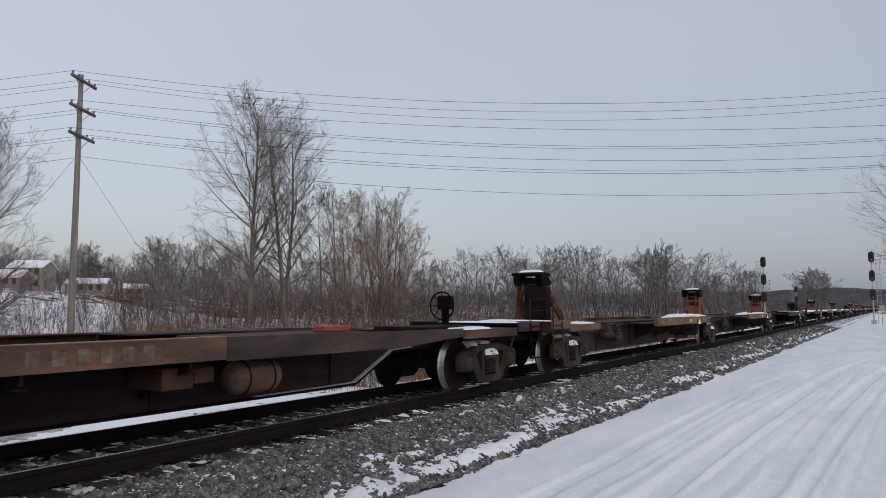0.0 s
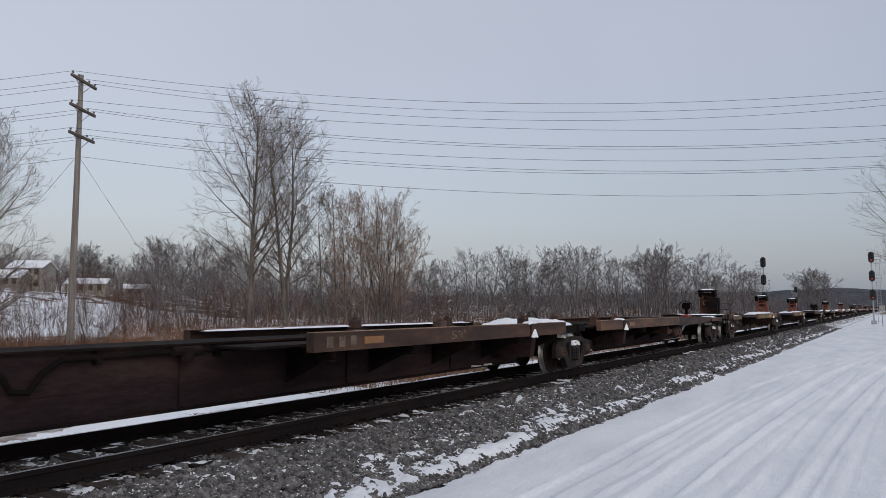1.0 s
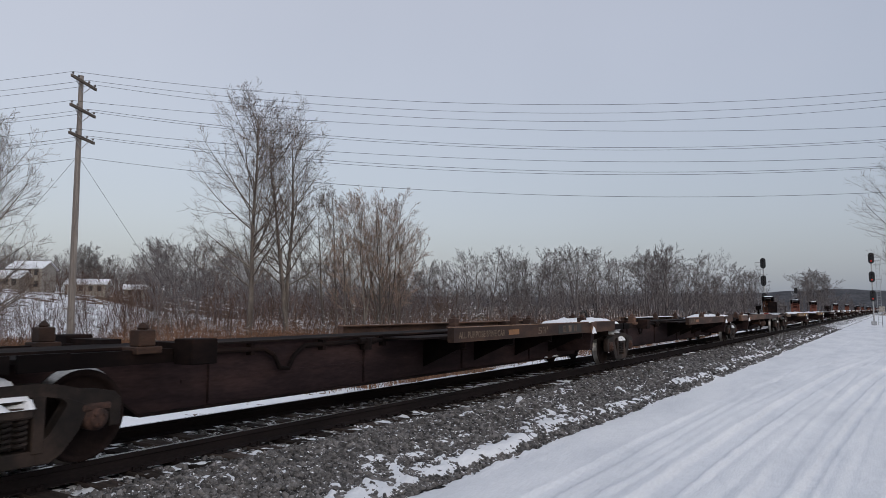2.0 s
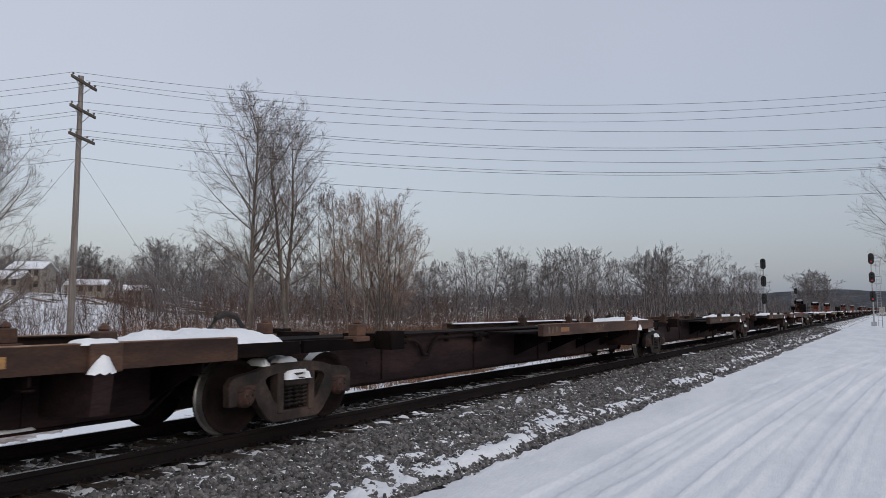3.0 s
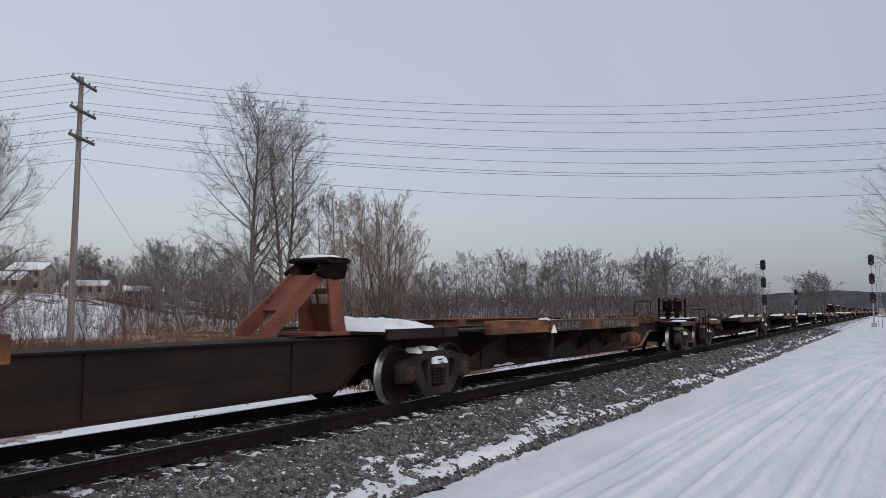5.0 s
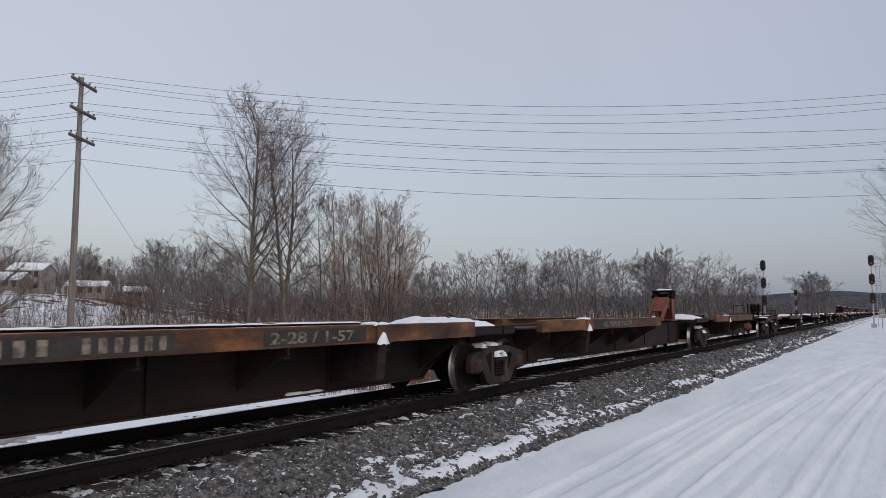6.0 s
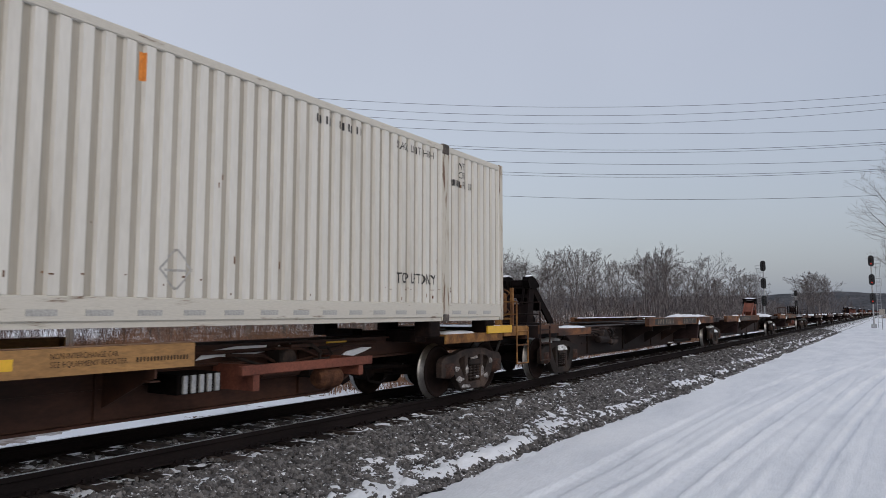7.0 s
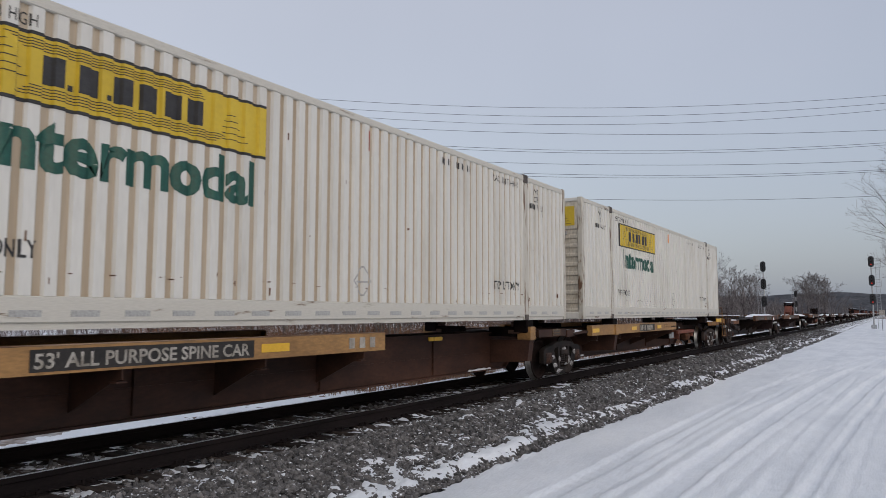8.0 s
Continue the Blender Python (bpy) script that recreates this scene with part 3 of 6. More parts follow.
def fork(rng, pts, L, R, count, f0, angle, ratio, taper=0.75, round_=False):
    """Starts of side branches along the branches pts."""
    B, n, _ = pts.shape
    f = f0 + (1 - f0) * (np.arange(count)[None] + rng.random((B, count))) / count
    f = np.minimum(f, 0.985)
    k = np.minimum((f * (n - 1)).astype(int), n - 2)
    w = (f * (n - 1) - k)[..., None]
    rows = np.arange(B)[:, None]
    P = pts[rows, k] * (1 - w) + pts[rows, k + 1] * w
    pd = norm(pts[rows, k + 1] - pts[rows, k])
    side = rng.normal(size=pd.shape)
    side = norm(side - (side * pd).sum(-1, keepdims=True) * pd)
    a = angle * (0.75 + 0.5 * rng.random((B, count)))[..., None]
    D = norm(np.cos(a) * pd + np.sin(a) * side)
    if round_:
        # limbs reach out to a rounded crown and leave the stem more steeply towards its top
        g = (f - f0) / (1 - f0)
        length = L[:, None] * ratio * (0.12 + 1.0 * np.sin(np.pi * (0.27 + 0.70 * g)) ** 0.8) * (0.75 + 0.4 * rng.random((B, count)))
        a = (angle * (1.15 - 0.5 * g) * (0.85 + 0.3 * rng.random((B, count))))[..., None]
        D = norm(np.cos(a) * pd + np.sin(a) * side)
    else:
        length = L[:, None] * ratio * (1.08 - 0.55 * f) * (0.7 + 0.6 * rng.random((B, count)))
    rad = R[:, None] * (1 - taper * f) * 0.42
    return P.reshape(-1, 3), D.reshape(-1, 3), length.reshape(-1), rad.reshape(-1)


def tubes(pts, r0, r1, k):
    B, n, _ = pts.shape
    d = norm(np.gradient(pts, axis=1))
    ref = np.where(np.abs(d[..., 2:3]) < 0.9, np.array([0, 0, 1.0]), np.array([1.0, 0, 0]))
    u = norm(np.cross(d, ref))
    w = np.cross(d, u)
    rad = r0[:, None] * (1 - np.linspace(0, 1, n)) + r1[:, None] * np.linspace(0, 1, n)
    ang = np.arange(k) * 2 * np.pi / k
    ring = np.cos(ang)[:, None] * u[:, :, None] + np.sin(ang)[:, None] * w[:, :, None]
    v = pts[:, :, None] + rad[:, :, None, None] * ring
    i = np.arange(B)[:, None, None] * n * k + np.arange(n - 1)[None, :, None] * k
    a, b = np.arange(k), (np.arange(k) + 1) % k
    f = np.stack([i + a, i + b, i + k + b, i + k + a], -1)
    return v.reshape(-1, 3), f.reshape(-1, 4)


def join(chunks):
    vs, fs, base = [], [], 0
    for v, f in chunks:
        vs.append(v), fs.append(f + base)
        base += len(v)
    return np.concatenate(vs).tolist(), np.concatenate(fs).tolist()


def tree(seed, height, radius, levels, clear=0.25, lean=(0, 0), stems=1, label="", bark="bark", twig="twig", thin=0.0045, first=None, open_=0.0):
    """A bare tree: trunk and limbs as one part, the fine branching of its crown as another. levels: (count, angle, ratio, lift, wobble, points) each."""
    rg = np.random.default_rng(seed)
    root = new("tree")
    P = np.zeros((stems, 3))
    P[:, :2] = 0.35 * rg.normal(size=(stems, 2)) * (stems > 1)
    D = np.zeros((stems, 3))
    D[:, 2] = 1
    D[:, :2] = np.array(lean) + open_ * rg.normal(size=(stems, 2))
    D = norm(D)
    L = height * (1 - 0.3 * rg.random(stems) * (stems > 1))
    R = np.full(stems, radius)
    pts = shoots(rg, P, D, L, 12, 0.03, 0.035)
    wood, fine = [tubes(pts, R, R * 0.12, 8)], []
    for depth, (count, angle, ratio, lift, wob, n) in enumerate(levels):
        P, D, L, R = fork(rg, pts, L, R, count, clear if depth == 0 else 0.18, angle, ratio, round_=depth == 0)
        R = np.maximum(R, thin)
        pts = shoots(rg, P, D, L, n, lift, wob)
        if depth == 0:
            wood.append(tubes(pts, R, np.maximum(R * 0.2, thin), 6))
        else:
            fine.append(tubes(pts, R, np.maximum(R * 0.3, thin * 0.7), 4 if depth == 1 else 3))
    part("trunk", join(wood), M[bark], root, smooth=True)
    part("crown", join(fine), M[twig], root)
    if label:
        tagged(root, label, "tree")
    return root


def put(ob, x, y, turn=0, size=1.0, sink=0.15):
    z = float(land(np.array([x]), np.array([y]))[0]) - sink
    ob.matrix_basis = pose(x, y, z, 0, 0, turn) @ Matrix.Scale(size, 4)
    return ob


def sight(px, dist):
    """Ground place at a bearing and a distance from the eye."""
    turn = math.atan(796 / FPX) - math.atan((px - 784) / FPX)
    return dist * math.cos(turn), dist * math.sin(turn)


POPLAR = [(40, 0.86, 0.33, 0.05, 0.05, 8), (8, 0.66, 0.56, 0.035, 0.07, 6), (6, 0.62, 0.50, 0.03, 0.08, 4), (4, 0.60, 0.50, 0.02, 0.09, 2)]
WILLOW = [(9, 0.60, 0.30, 0.03, 0.05, 6), (7, 0.58, 0.50, 0.03, 0.07, 4), (5, 0.56, 0.50, 0.025, 0.08, 3), (3, 0.55, 0.55, 0.02, 0.09, 2)]
t1 = tree(11, 17.3, 0.24, POPLAR, clear=0.24, lean=(-0.01, -0.02), thin=0.0062, label="tall bare grey poplar with fine upswept twigs")
put(t1, *sight(446, 55), 0)
t2 = tree(12, 21.8, 0.22, [(22, 0.80, 0.29, 0.05, 0.05, 8)] + POPLAR[1:], clear=0.27, stems=2, open_=0.055, thin=0.0062, label="bare twin-stemmed poplar with a pale lower trunk")
put(t2, *sight(514, 57), 130)
t3 = tree(13, 16.8, 0.13, [(15, 0.76, 0.27, 0.05, 0.05, 7)] + POPLAR[1:], clear=0.26, stems=2, open_=0.07, thin=0.007, label="slender bare tree with thin ascending limbs")
put(t3, *sight(582, 58), 60)
t4 = tree(14, 10.3, 0.075, WILLOW, clear=0.26, stems=6, open_=0.11, twig="twig_tan", thin=0.0062, label="bushy bare willow with many tan upright stems")
put(t4, *sight(632, 51), 10)
t5 = tree(15, 10.9, 0.08, WILLOW, clear=0.26, stems=8, open_=0.11, twig="twig_tan", thin=0.0062, label="rounded bare willow with tan twigs")
put(t5, *sight(678, 52), 250)
t8 = tree(18, 9.8, 0.07, WILLOW, clear=0.26, stems=6, open_=0.11, twig="twig_tan", thin=0.0062, label="spreading bare willow with tan twigs")
put(t8, *sight(700, 51.5), 100)
t6 = tree(16, 15.0, 0.22, POPLAR, clear=0.18, label="bare roadside tree with drooping fine twigs")
put(t6, 70, -1.9, 40)
t7 = tree(17, 10.6, 0.16, POPLAR, clear=0.15, label="bare grey tree beside the utility pole")
put(t7, *sight(-62, 37), 70)

# woods behind the field: a handful of kinds, repeated
FAR = [(14, 0.88, 0.36, 0.05, 0.07, 5), (6, 0.70, 0.55, 0.035, 0.09, 4), (5, 0.66, 0.52, 0.03, 0.10, 2), (2, 0.62, 0.6, 0.02, 0.1, 2)]
kinds, tall = [], []
for k in range(7):
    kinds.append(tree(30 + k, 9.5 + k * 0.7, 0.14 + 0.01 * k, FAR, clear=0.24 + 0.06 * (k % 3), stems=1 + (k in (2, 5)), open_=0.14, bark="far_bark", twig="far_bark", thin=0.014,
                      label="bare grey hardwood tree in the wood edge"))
    tall.append(max(v.co.z for o in kinds[-1].children for v in o.data.vertices))
rng = np.random.default_rng(21)
used = [False] * 7

# how far the tree tops rise over the horizon, as a slope, by bearing
CREST = ((-80, .098), (0, .094), (60, .086), (150, .092), (222, .072), (240, .088), (275, .102), (335, .107), (390, .095), (600, .090), (740, .072), (800, .068), (815, .085), (905, .090), (1000, .084), (1025, .094),
         (1060, .084), (1105, .070), (1125, .062), (1145, .086), (1185, .094), (1205, .070), (1228, .056), (1245, .084), (1264, .055), (1300, .064), (1338, .056), (1352, .024), (1400, .020), (1412, .046), (1440, .057), (1470, .055), (1488, .030), (1500, .022), (1600, .022))


def crest(px, d):
    """Height that a tree at this bearing and distance needs to reach the wood's skyline."""
    x, y = sight(px, d)
    up = np.interp(px, [c[0] for c in CREST], [c[1] for c in CREST])
    return 1.51 + 1.05 * up * d * math.cos(math.atan((px - 784) / FPX)) - float(land(np.array([x]), np.array([y]))[0])


def far_tree(px, dist, size, k):
    if px < 235 and size > 0.6:
        dist = max(dist, 165 + 0.1 * px)
    x, y = sight(px, dist)
    if y < 14:
        return
    if not used[k]:
        used[k] = True
        ob = kinds[k]
    else:
        ob = copy_thing(kinds[k], Matrix())
    put(ob, x, y, rng.random() * 360, size * crest(px, dist) / tall[k])
    tagged(ob, group="trees of the wood edge")


for px, d, s, k in ((1022, 118, 1, 5), (832, 110, .98, 6), (868, 112, 1.0, 3), (905, 120, 1, 4), (945, 116, .97, 2), (978, 124, 1, 0), (1145, 150, 1, 2), (1183, 152, 1, 5), (1245, 170, 1, 4), (1058, 125, 1.0, 1), (1090, 130, .97, 6), (1298, 205, 1, 1), (1318, 210, 1, 3), (1332, 214, .95, 5),
                    (1418, 232, .95, 2), (1440, 245, 1, 5), (1462, 242, 1, 2), (1428, 250, 1, 4), (1450, 238, 1, 3), (1474, 240, 0.93, 1), (1434, 234, .85, 0), (1380, 300, 1.0, 0), (1498, 320, 1, 3), (1530, 330, 1, 4),
                    (275, 96, 1, 3), (332, 98, 1, 4), (300, 104, .95, 1), (385, 100, 1, 1), (430, 104, .95, 6), (150, 170, 1.0, 5), (185, 172, .95, 2), (120, 175, .97, 3), (60, 180, 1, 4), (20, 178, .97, 0), (760, 118, 1, 2), (790, 122, 1, 0), (1110, 140, 1, 3), (1215, 165, 1, 6), (1268, 180, 1, 2)):
    far_tree(px, d, s, k)
for i in range(46):
    px = -60 + 1400 * rng.random()
    d = 98 + 70 * rng.random() + 0.10 * max(px - 900, 0) * (0.7 + 0.6 * rng.random())
    far_tree(px, d, 0.74 + 0.22 * rng.random(), int(rng.integers(7)))
for i in range(16):
    far_tree(-20 + 1100 * rng.random(), 62 + 26 * rng.random(), 0.36 + 0.25 * rng.random(), int(rng.integers(7)))

# low bushes and broken limbs with snow lying along their branches
BUSH = [(6, 0.75, 0.66, -0.05, 0.10, 7), (4, 0.7, 0.5, 0.0, 0.12, 4)]
bushes = [tree(50 + k, 2.6 + .5 * k, 0.05, BUSH, clear=0.12, stems=3, open_=0.5, bark="snowy_bark", twig="snowy_bark", thin=0.011, label="low bare bush with snow along its branches") for k in range(3)]
for i, (px, d, size) in enumerate(((305, 58, 1.1), (330, 64, .9), (268, 55, .8), (420, 52, .8), (590, 50, 1.0), (612, 48, .8), (655, 50, .9), (792, 62, 1.15), (815, 70, 1.2), (760, 60, .9), (868, 80, 1.2), (905, 84, 1.1), (985, 92, 1.2), (1010, 90, 1.1), (545, 52, .7), (475, 54, .8), (366, 60, .9), (700, 52, .8), (1075, 100, 1.2), (225, 60, .8))):
    ob = bushes[i] if i < 3 else copy_thing(bushes[i % 3], Matrix())
    put(ob, *sight(px, d), 77 * i, size)
    tagged(ob, group="snowy bushes")

# the depth of the wood: stems and twigs too many to count
rg = np.random.default_rng(5)


def thicket(n, d0, d1, p0, p1, h0, h1, arms, thin):
    px = p0 + (p1 - p0) * rg.random(n)
    d = d0 + (d1 - d0) * rg.random(n)
    turn = math.atan(796 / FPX) - np.arctan((px - 784) / FPX)
    x, y = d * np.cos(turn), d * np.sin(turn)
    ok = y > 13
    x, y = x[ok], y[ok]
    P = np.stack([x, y, land(x, y) - 0.1], -1)
    D = norm(np.concatenate([0.16 * rg.normal(size=(len(x), 2)), np.ones((len(x), 1))], 1))
    L = h0 + (h1 - h0) * rg.random(len(x))
    cap = np.array([crest(p, q) for p, q in zip(px[ok], d[ok])])
    L = np.minimum(L, cap * (0.40 + 0.36 * rg.random(len(x))))
    R = thin * 2.2 * (0.6 + 0.6 * rg.random(len(x)))
    st = shoots(rg, P, D, L, 5, 0.03, 0.07)
    out = [tubes(st, R, R * 0.3, 3)]
    P, D, L2, R2 = fork(rg, st, L, R, arms, 0.2, 0.6, 0.42)
    br = shoots(rg, P, D, L2, 3, 0.06, 0.15)
    out.append(tubes(br, np.maximum(R2, thin * .8), np.full(len(R2), thin * 0.5), 3))
    P, D, L3, R3 = fork(rg, br, L2, R2, 3, 0.2, 0.6, 0.5)
    out.append(tubes(shoots(rg, P, D, L3, 2, 0.04, 0.15), np.full(len(R3), thin * .6), np.full(len(R3), thin * 0.35), 3))
    return out


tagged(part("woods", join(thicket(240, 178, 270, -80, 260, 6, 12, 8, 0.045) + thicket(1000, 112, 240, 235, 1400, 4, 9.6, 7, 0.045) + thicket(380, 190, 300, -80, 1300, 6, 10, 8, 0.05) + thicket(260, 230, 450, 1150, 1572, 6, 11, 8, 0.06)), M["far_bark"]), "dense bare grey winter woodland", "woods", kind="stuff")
tagged(part("underbrush", join(thicket(380, 42, 95, 240, 1150, 0.9, 3.4, 7, 0.010) + thicket(70, 112, 142, 110, 262, 3.0, 7.0, 9, 0.014) + thicket(300, 42, 90, -40, 240, 0.8, 3.0, 7, 0.008) + thicket(130, 80, 142, -40, 240, 2.5, 6.0, 8, 0.014) + thicket(330, 72, 120, 210, 800, 2.0, 6.5, 8, 0.018) + thicket(160, 27, 42, -40, 1200, 0.6, 1.8, 7, 0.006)), M["brush"]), "tangled bare brown brush", "brush", kind="stuff")


def reeds(n, d0, d1, p0, p1, h0, h1):
    px = p0 + (p1 - p0) * rg.random(n)
    d = d0 + (d1 - d0) * rg.random(n)
    turn = math.atan(796 / FPX) - np.arctan((px - 784) / FPX)
    x, y = d * np.cos(turn), d * np.sin(turn)
    keep = (y > 12.5) & (fbm(x * 0.16, y * 0.16, 77, 3) > 0.38 + 0.25 * rg.random(n) - 0.12)
    x, y = x[keep], y[keep]
    P = np.stack([x, y, land(x, y) - 0.05], -1)
    D = norm(np.concatenate([0.22 * rg.normal(size=(len(x), 2)), np.ones((len(x), 1))], 1))
    L = h0 + (h1 - h0) * rg.random(len(x))
    return tubes(shoots(rg, P, D, L, 2, -0.05, 0.08), np.full(len(x), 0.009), np.full(len(x), 0.003), 3)


tagged(part("tall_grass", join([reeds(27000, 22, 60, 200, 1250, 0.6, 1.8), reeds(12000, 22, 60, -30, 230, 0.3, 1.2), reeds(17000, 50, 110, 220, 1300, 0.9, 2.0)]), M["reed"]), "rust-brown dead weeds and tall grass", "grass", kind="stuff")

# ---------------------------------------------------------------- utility line
ARMS = (15.55, 13.90, 12.33)


def utility_pole():
    root = tagged(new("utility_pole"), "tall weathered wooden utility pole with three crossarms", "utility pole")
    bm = bmesh.new()
    tube(bm, [(0, 0, -1.0), (0, 0, 5), (0, 0, 10), (0, 0, 15.95)], [0.205, 0.18, 0.155, 0.125], 12)
    part("pole", bm, M["pole"], root)
    for z in ARMS:
        bm = bmesh.new()
        box(bm, -1.35, 1.35, -0.24, -0.12, z - 0.08, z + 0.08, 0.01)
        arm = part("crossarm", bm, M["arm"], root)
        bm = bmesh.new()
        for s in (-1, 1):
            slab(bm, [(s * 0.75, z - 0.07), (s * 0.80, z - 0.07), (s * 0.05, z - 0.62), (0, z - 0.62)], -0.16, -0.13)
        part("brace", bm, M["galv"], arm)
        for x in (-1.2, -.6, .55, 1.2):
            bm = bmesh.new()
            tube(bm, [(x, -.18, z + .06), (x, -.18, z + .14), (x, -.18, z + .15), (x, -.18, z + .24), (x, -.18, z + .26)], [.015, .015, .07, .05, .02], 8)
            part("insulator", bm, M["glass_ins"], arm)
    bm = bmesh.new()
    tube(bm, [(0.14, 0, 11.25), (0.30, 0, 11.25)], 0.04, 6)
    part("bracket", bm, M["galv"], root)
    return root


P_MID = Vector((*sight(131, 45.0), 0))
P_MID.z = float(land(np.array([P_MID.x]), np.array([P_MID.y]))[0])
ARM_TURN = 31
P_RIGHT = Vector((55.0, -14.0, P_MID.z))
P_LEFT = Vector((-8.0, 90.0, P_MID.z + 2.5))
up1 = utility_pole()
poles = [(up1, P_MID, ARM_TURN)]
up1.matrix_basis = pose(*P_MID, 0, 0, ARM_TURN)
for at, tr in ((P_RIGHT, ARM_TURN), (P_LEFT, ARM_TURN)):
    poles.append((copy_thing(up1, pose(*at, 0, 0, tr)), at, tr))


def wire(a, b, sag, r=0.011):
    bm = bmesh.new()
    tube(bm, [a.lerp(b, k / 28) - Vector((0, 0, 4 * sag * (k / 28) * (1 - k / 28))) for k in range(29)], r, 5)
    return tagged(part("power_line", bm, M["wire"]), "thin black overhead wire", "cable", group="overhead wires")


# height and place on the arm, rise to the next pole, sag
WIRES = ((14.67, -1.2, .75, 2.35), (14.67, .35, .72, 2.38), (14.67, 1.2, .75, 2.65), (13.02, -1.2, -.45, 1.6), (13.02, .55, -.27, 2.2), (13.02, 1.2, -.27, 2.2),
         (11.45, -1.2, -.45, 1.73), (11.45, .55, -.52, 1.92), (11.45, 1.2, -.42, 2.0), (10.1, .2, -.80, 1.9))
for z, x, rise, sag in WIRES:
    pts = [poles[i][0].matrix_basis @ Vector((x, -.18, 0)) for i in range(3)]
    for q in pts:
        q.z = z
    wire(pts[0], pts[1] + Vector((0, 0, rise)), sag, 0.010)
    wire(pts[0], pts[2] + Vector((0, 0, -.8)), 1.7, 0.010)
for dx, dy, z in ((7.5, -2.5, 11.3), (-6.5, 4.0, 11.3)):
    foot = P_MID + Vector((dx, dy, 0))
    foot.z = float(land(np.array([foot.x]), np.array([foot.y]))[0]) - 0.1
    bm = bmesh.new()
    tube(bm, [P_MID + Vector((0, 0, z)), foot], 0.009, 5)
    tagged(part("guy_wire", bm, M["wire"]), "thin steel guy wire anchoring the pole", "cable")


# ---------------------------------------------------------------- railway signals
def signal(h, step, lit, side):
    root = tagged(new("railway_signal"), "three-headed black railway signal on a grey mast" + (" showing red" if lit else ""), "railway signal")
    bm = bmesh.new()
    tube(bm, [(0, 0, -0.8), (0, 0, h)], 0.085, 10)
    part("mast", bm, M["galv"], root)
    bm = bmesh.new()
    box(bm, -.3, .3, -.3, .3, -0.8, .12, 0.02)
    part("base", bm, M["galv"], root)
    bm = bmesh.new()
    for y in (-.2, .2):
        tube(bm, [(.55, y + side * .65, -0.5), (.55, y + side * .65, h - 0.4)], 0.022, 6)
    z = 0.0
    while z < h - 0.5:
        tube(bm, [(.55, -.2 + side * .65, z), (.55, .2 + side * .65, z)], 0.013, 5)
        z += 0.32
    for z in (1.5, 3.8, h - 1.0):
        tube(bm, [(0, 0, z), (.55, side * .65, z)], 0.018, 5)
    part("ladder", bm, M["galv"], root)
    for k in range(2):
        bm = bmesh.new()
        z = h - 0.9 - step * k
        for zz in (z, z + .45, z + .9):
            tube(bm, [(.15, side * .2, zz), (.15, side * 1.0, zz), (1.0, side * 1.0, zz), (1.0, side * .2, zz)], 0.016, 5)
        for x, y in ((.15, 1.0), (1.0, 1.0), (1.0, .2), (.15, .2)):
            tube(bm, [(x, side * y, z), (x, side * y, z + .9)], 0.016, 5)
        part("cage", bm, M["galv"], root)
    for k in range(3):
        z = h - 0.15 - step * k
        bm = bmesh.new()
        ring = [(0.33 * math.cos(a) , 0.36 * (1 if math.sin(a) >= 0 else -1) + 0.33 * math.sin(a)) for a in [6.28319 * i / 24 for i in range(24)]]
        slab_x(bm, [(y, z + q) for y, q in ring], -.20, -.17)
        box(bm, -.17, .05, -.19, .19, z - .55, z + .55, 0.04)
        head = part("signal_head", bm, M["black"], root)
        for i, q in enumerate((.36, 0, -.36)):
            bm = bmesh.new()
            lathe_x(bm, [(.10, -.21), (.115, -.22), (.115, -.44), (.105, -.44), (.10, -.23)], 12, (0, z + q))
            part("hood", bm, M["black"], head)
            bm = bmesh.new()
            lathe_x(bm, [(.095, -.205), (.08, -.235), (.02, -.245)], 12, (0, z + q))
            part("lens", bm, M["redlamp"] if lit and i == 2 else M["darklens"], head, "lit red lens" if lit and i == 2 else "")
    return root


def lathe_x(bm, prof, seg, at):
    rings = [[bm.verts.new((x, at[0] + r * math.cos(6.28319 * k / seg), at[1] + r * math.sin(6.28319 * k / seg))) for k in range(seg)] for r, x in prof]
    for a, b in zip(rings, rings[1:]):
        for k in range(seg):
            bm.faces.new((a[k], a[(k + 1) % seg], b[(k + 1) % seg], b[k]))
    bm.faces.new(rings[0]), bm.faces.new(list(reversed(rings[-1])))


signal(8.15, 2.35, True, -1).matrix_basis = pose(*(Vector((*sight(1546, 104), -0.15))))
signal(7.75, 2.27, False, 1).matrix_basis = pose(*(Vector((*sight(1354, 102), -0.15))))
far_signal = signal(6.2, 2.3, False, 1)
far_signal.matrix_basis = pose(*(Vector((*sight(1410, 185), -0.3))))


# a small marker post by the road
def marker():
    root = tagged(new("marker_post"), "small white marker sign on a thin post by the road", "sign")
    bm = bmesh.new()
    box(bm, -.03, .03, -.03, .03, -.7, 1.9)
    part("post", bm, M["galv"], root)
    bm = bmesh.new()
    box(bm, -.045, -.031, -.28, .28, 1.3, 1.9, 0.004)
    part("sign_plate", bm, M["letter_new"], root)
    return root


marker().matrix_basis = pose(*sight(1561, 92), -0.1)


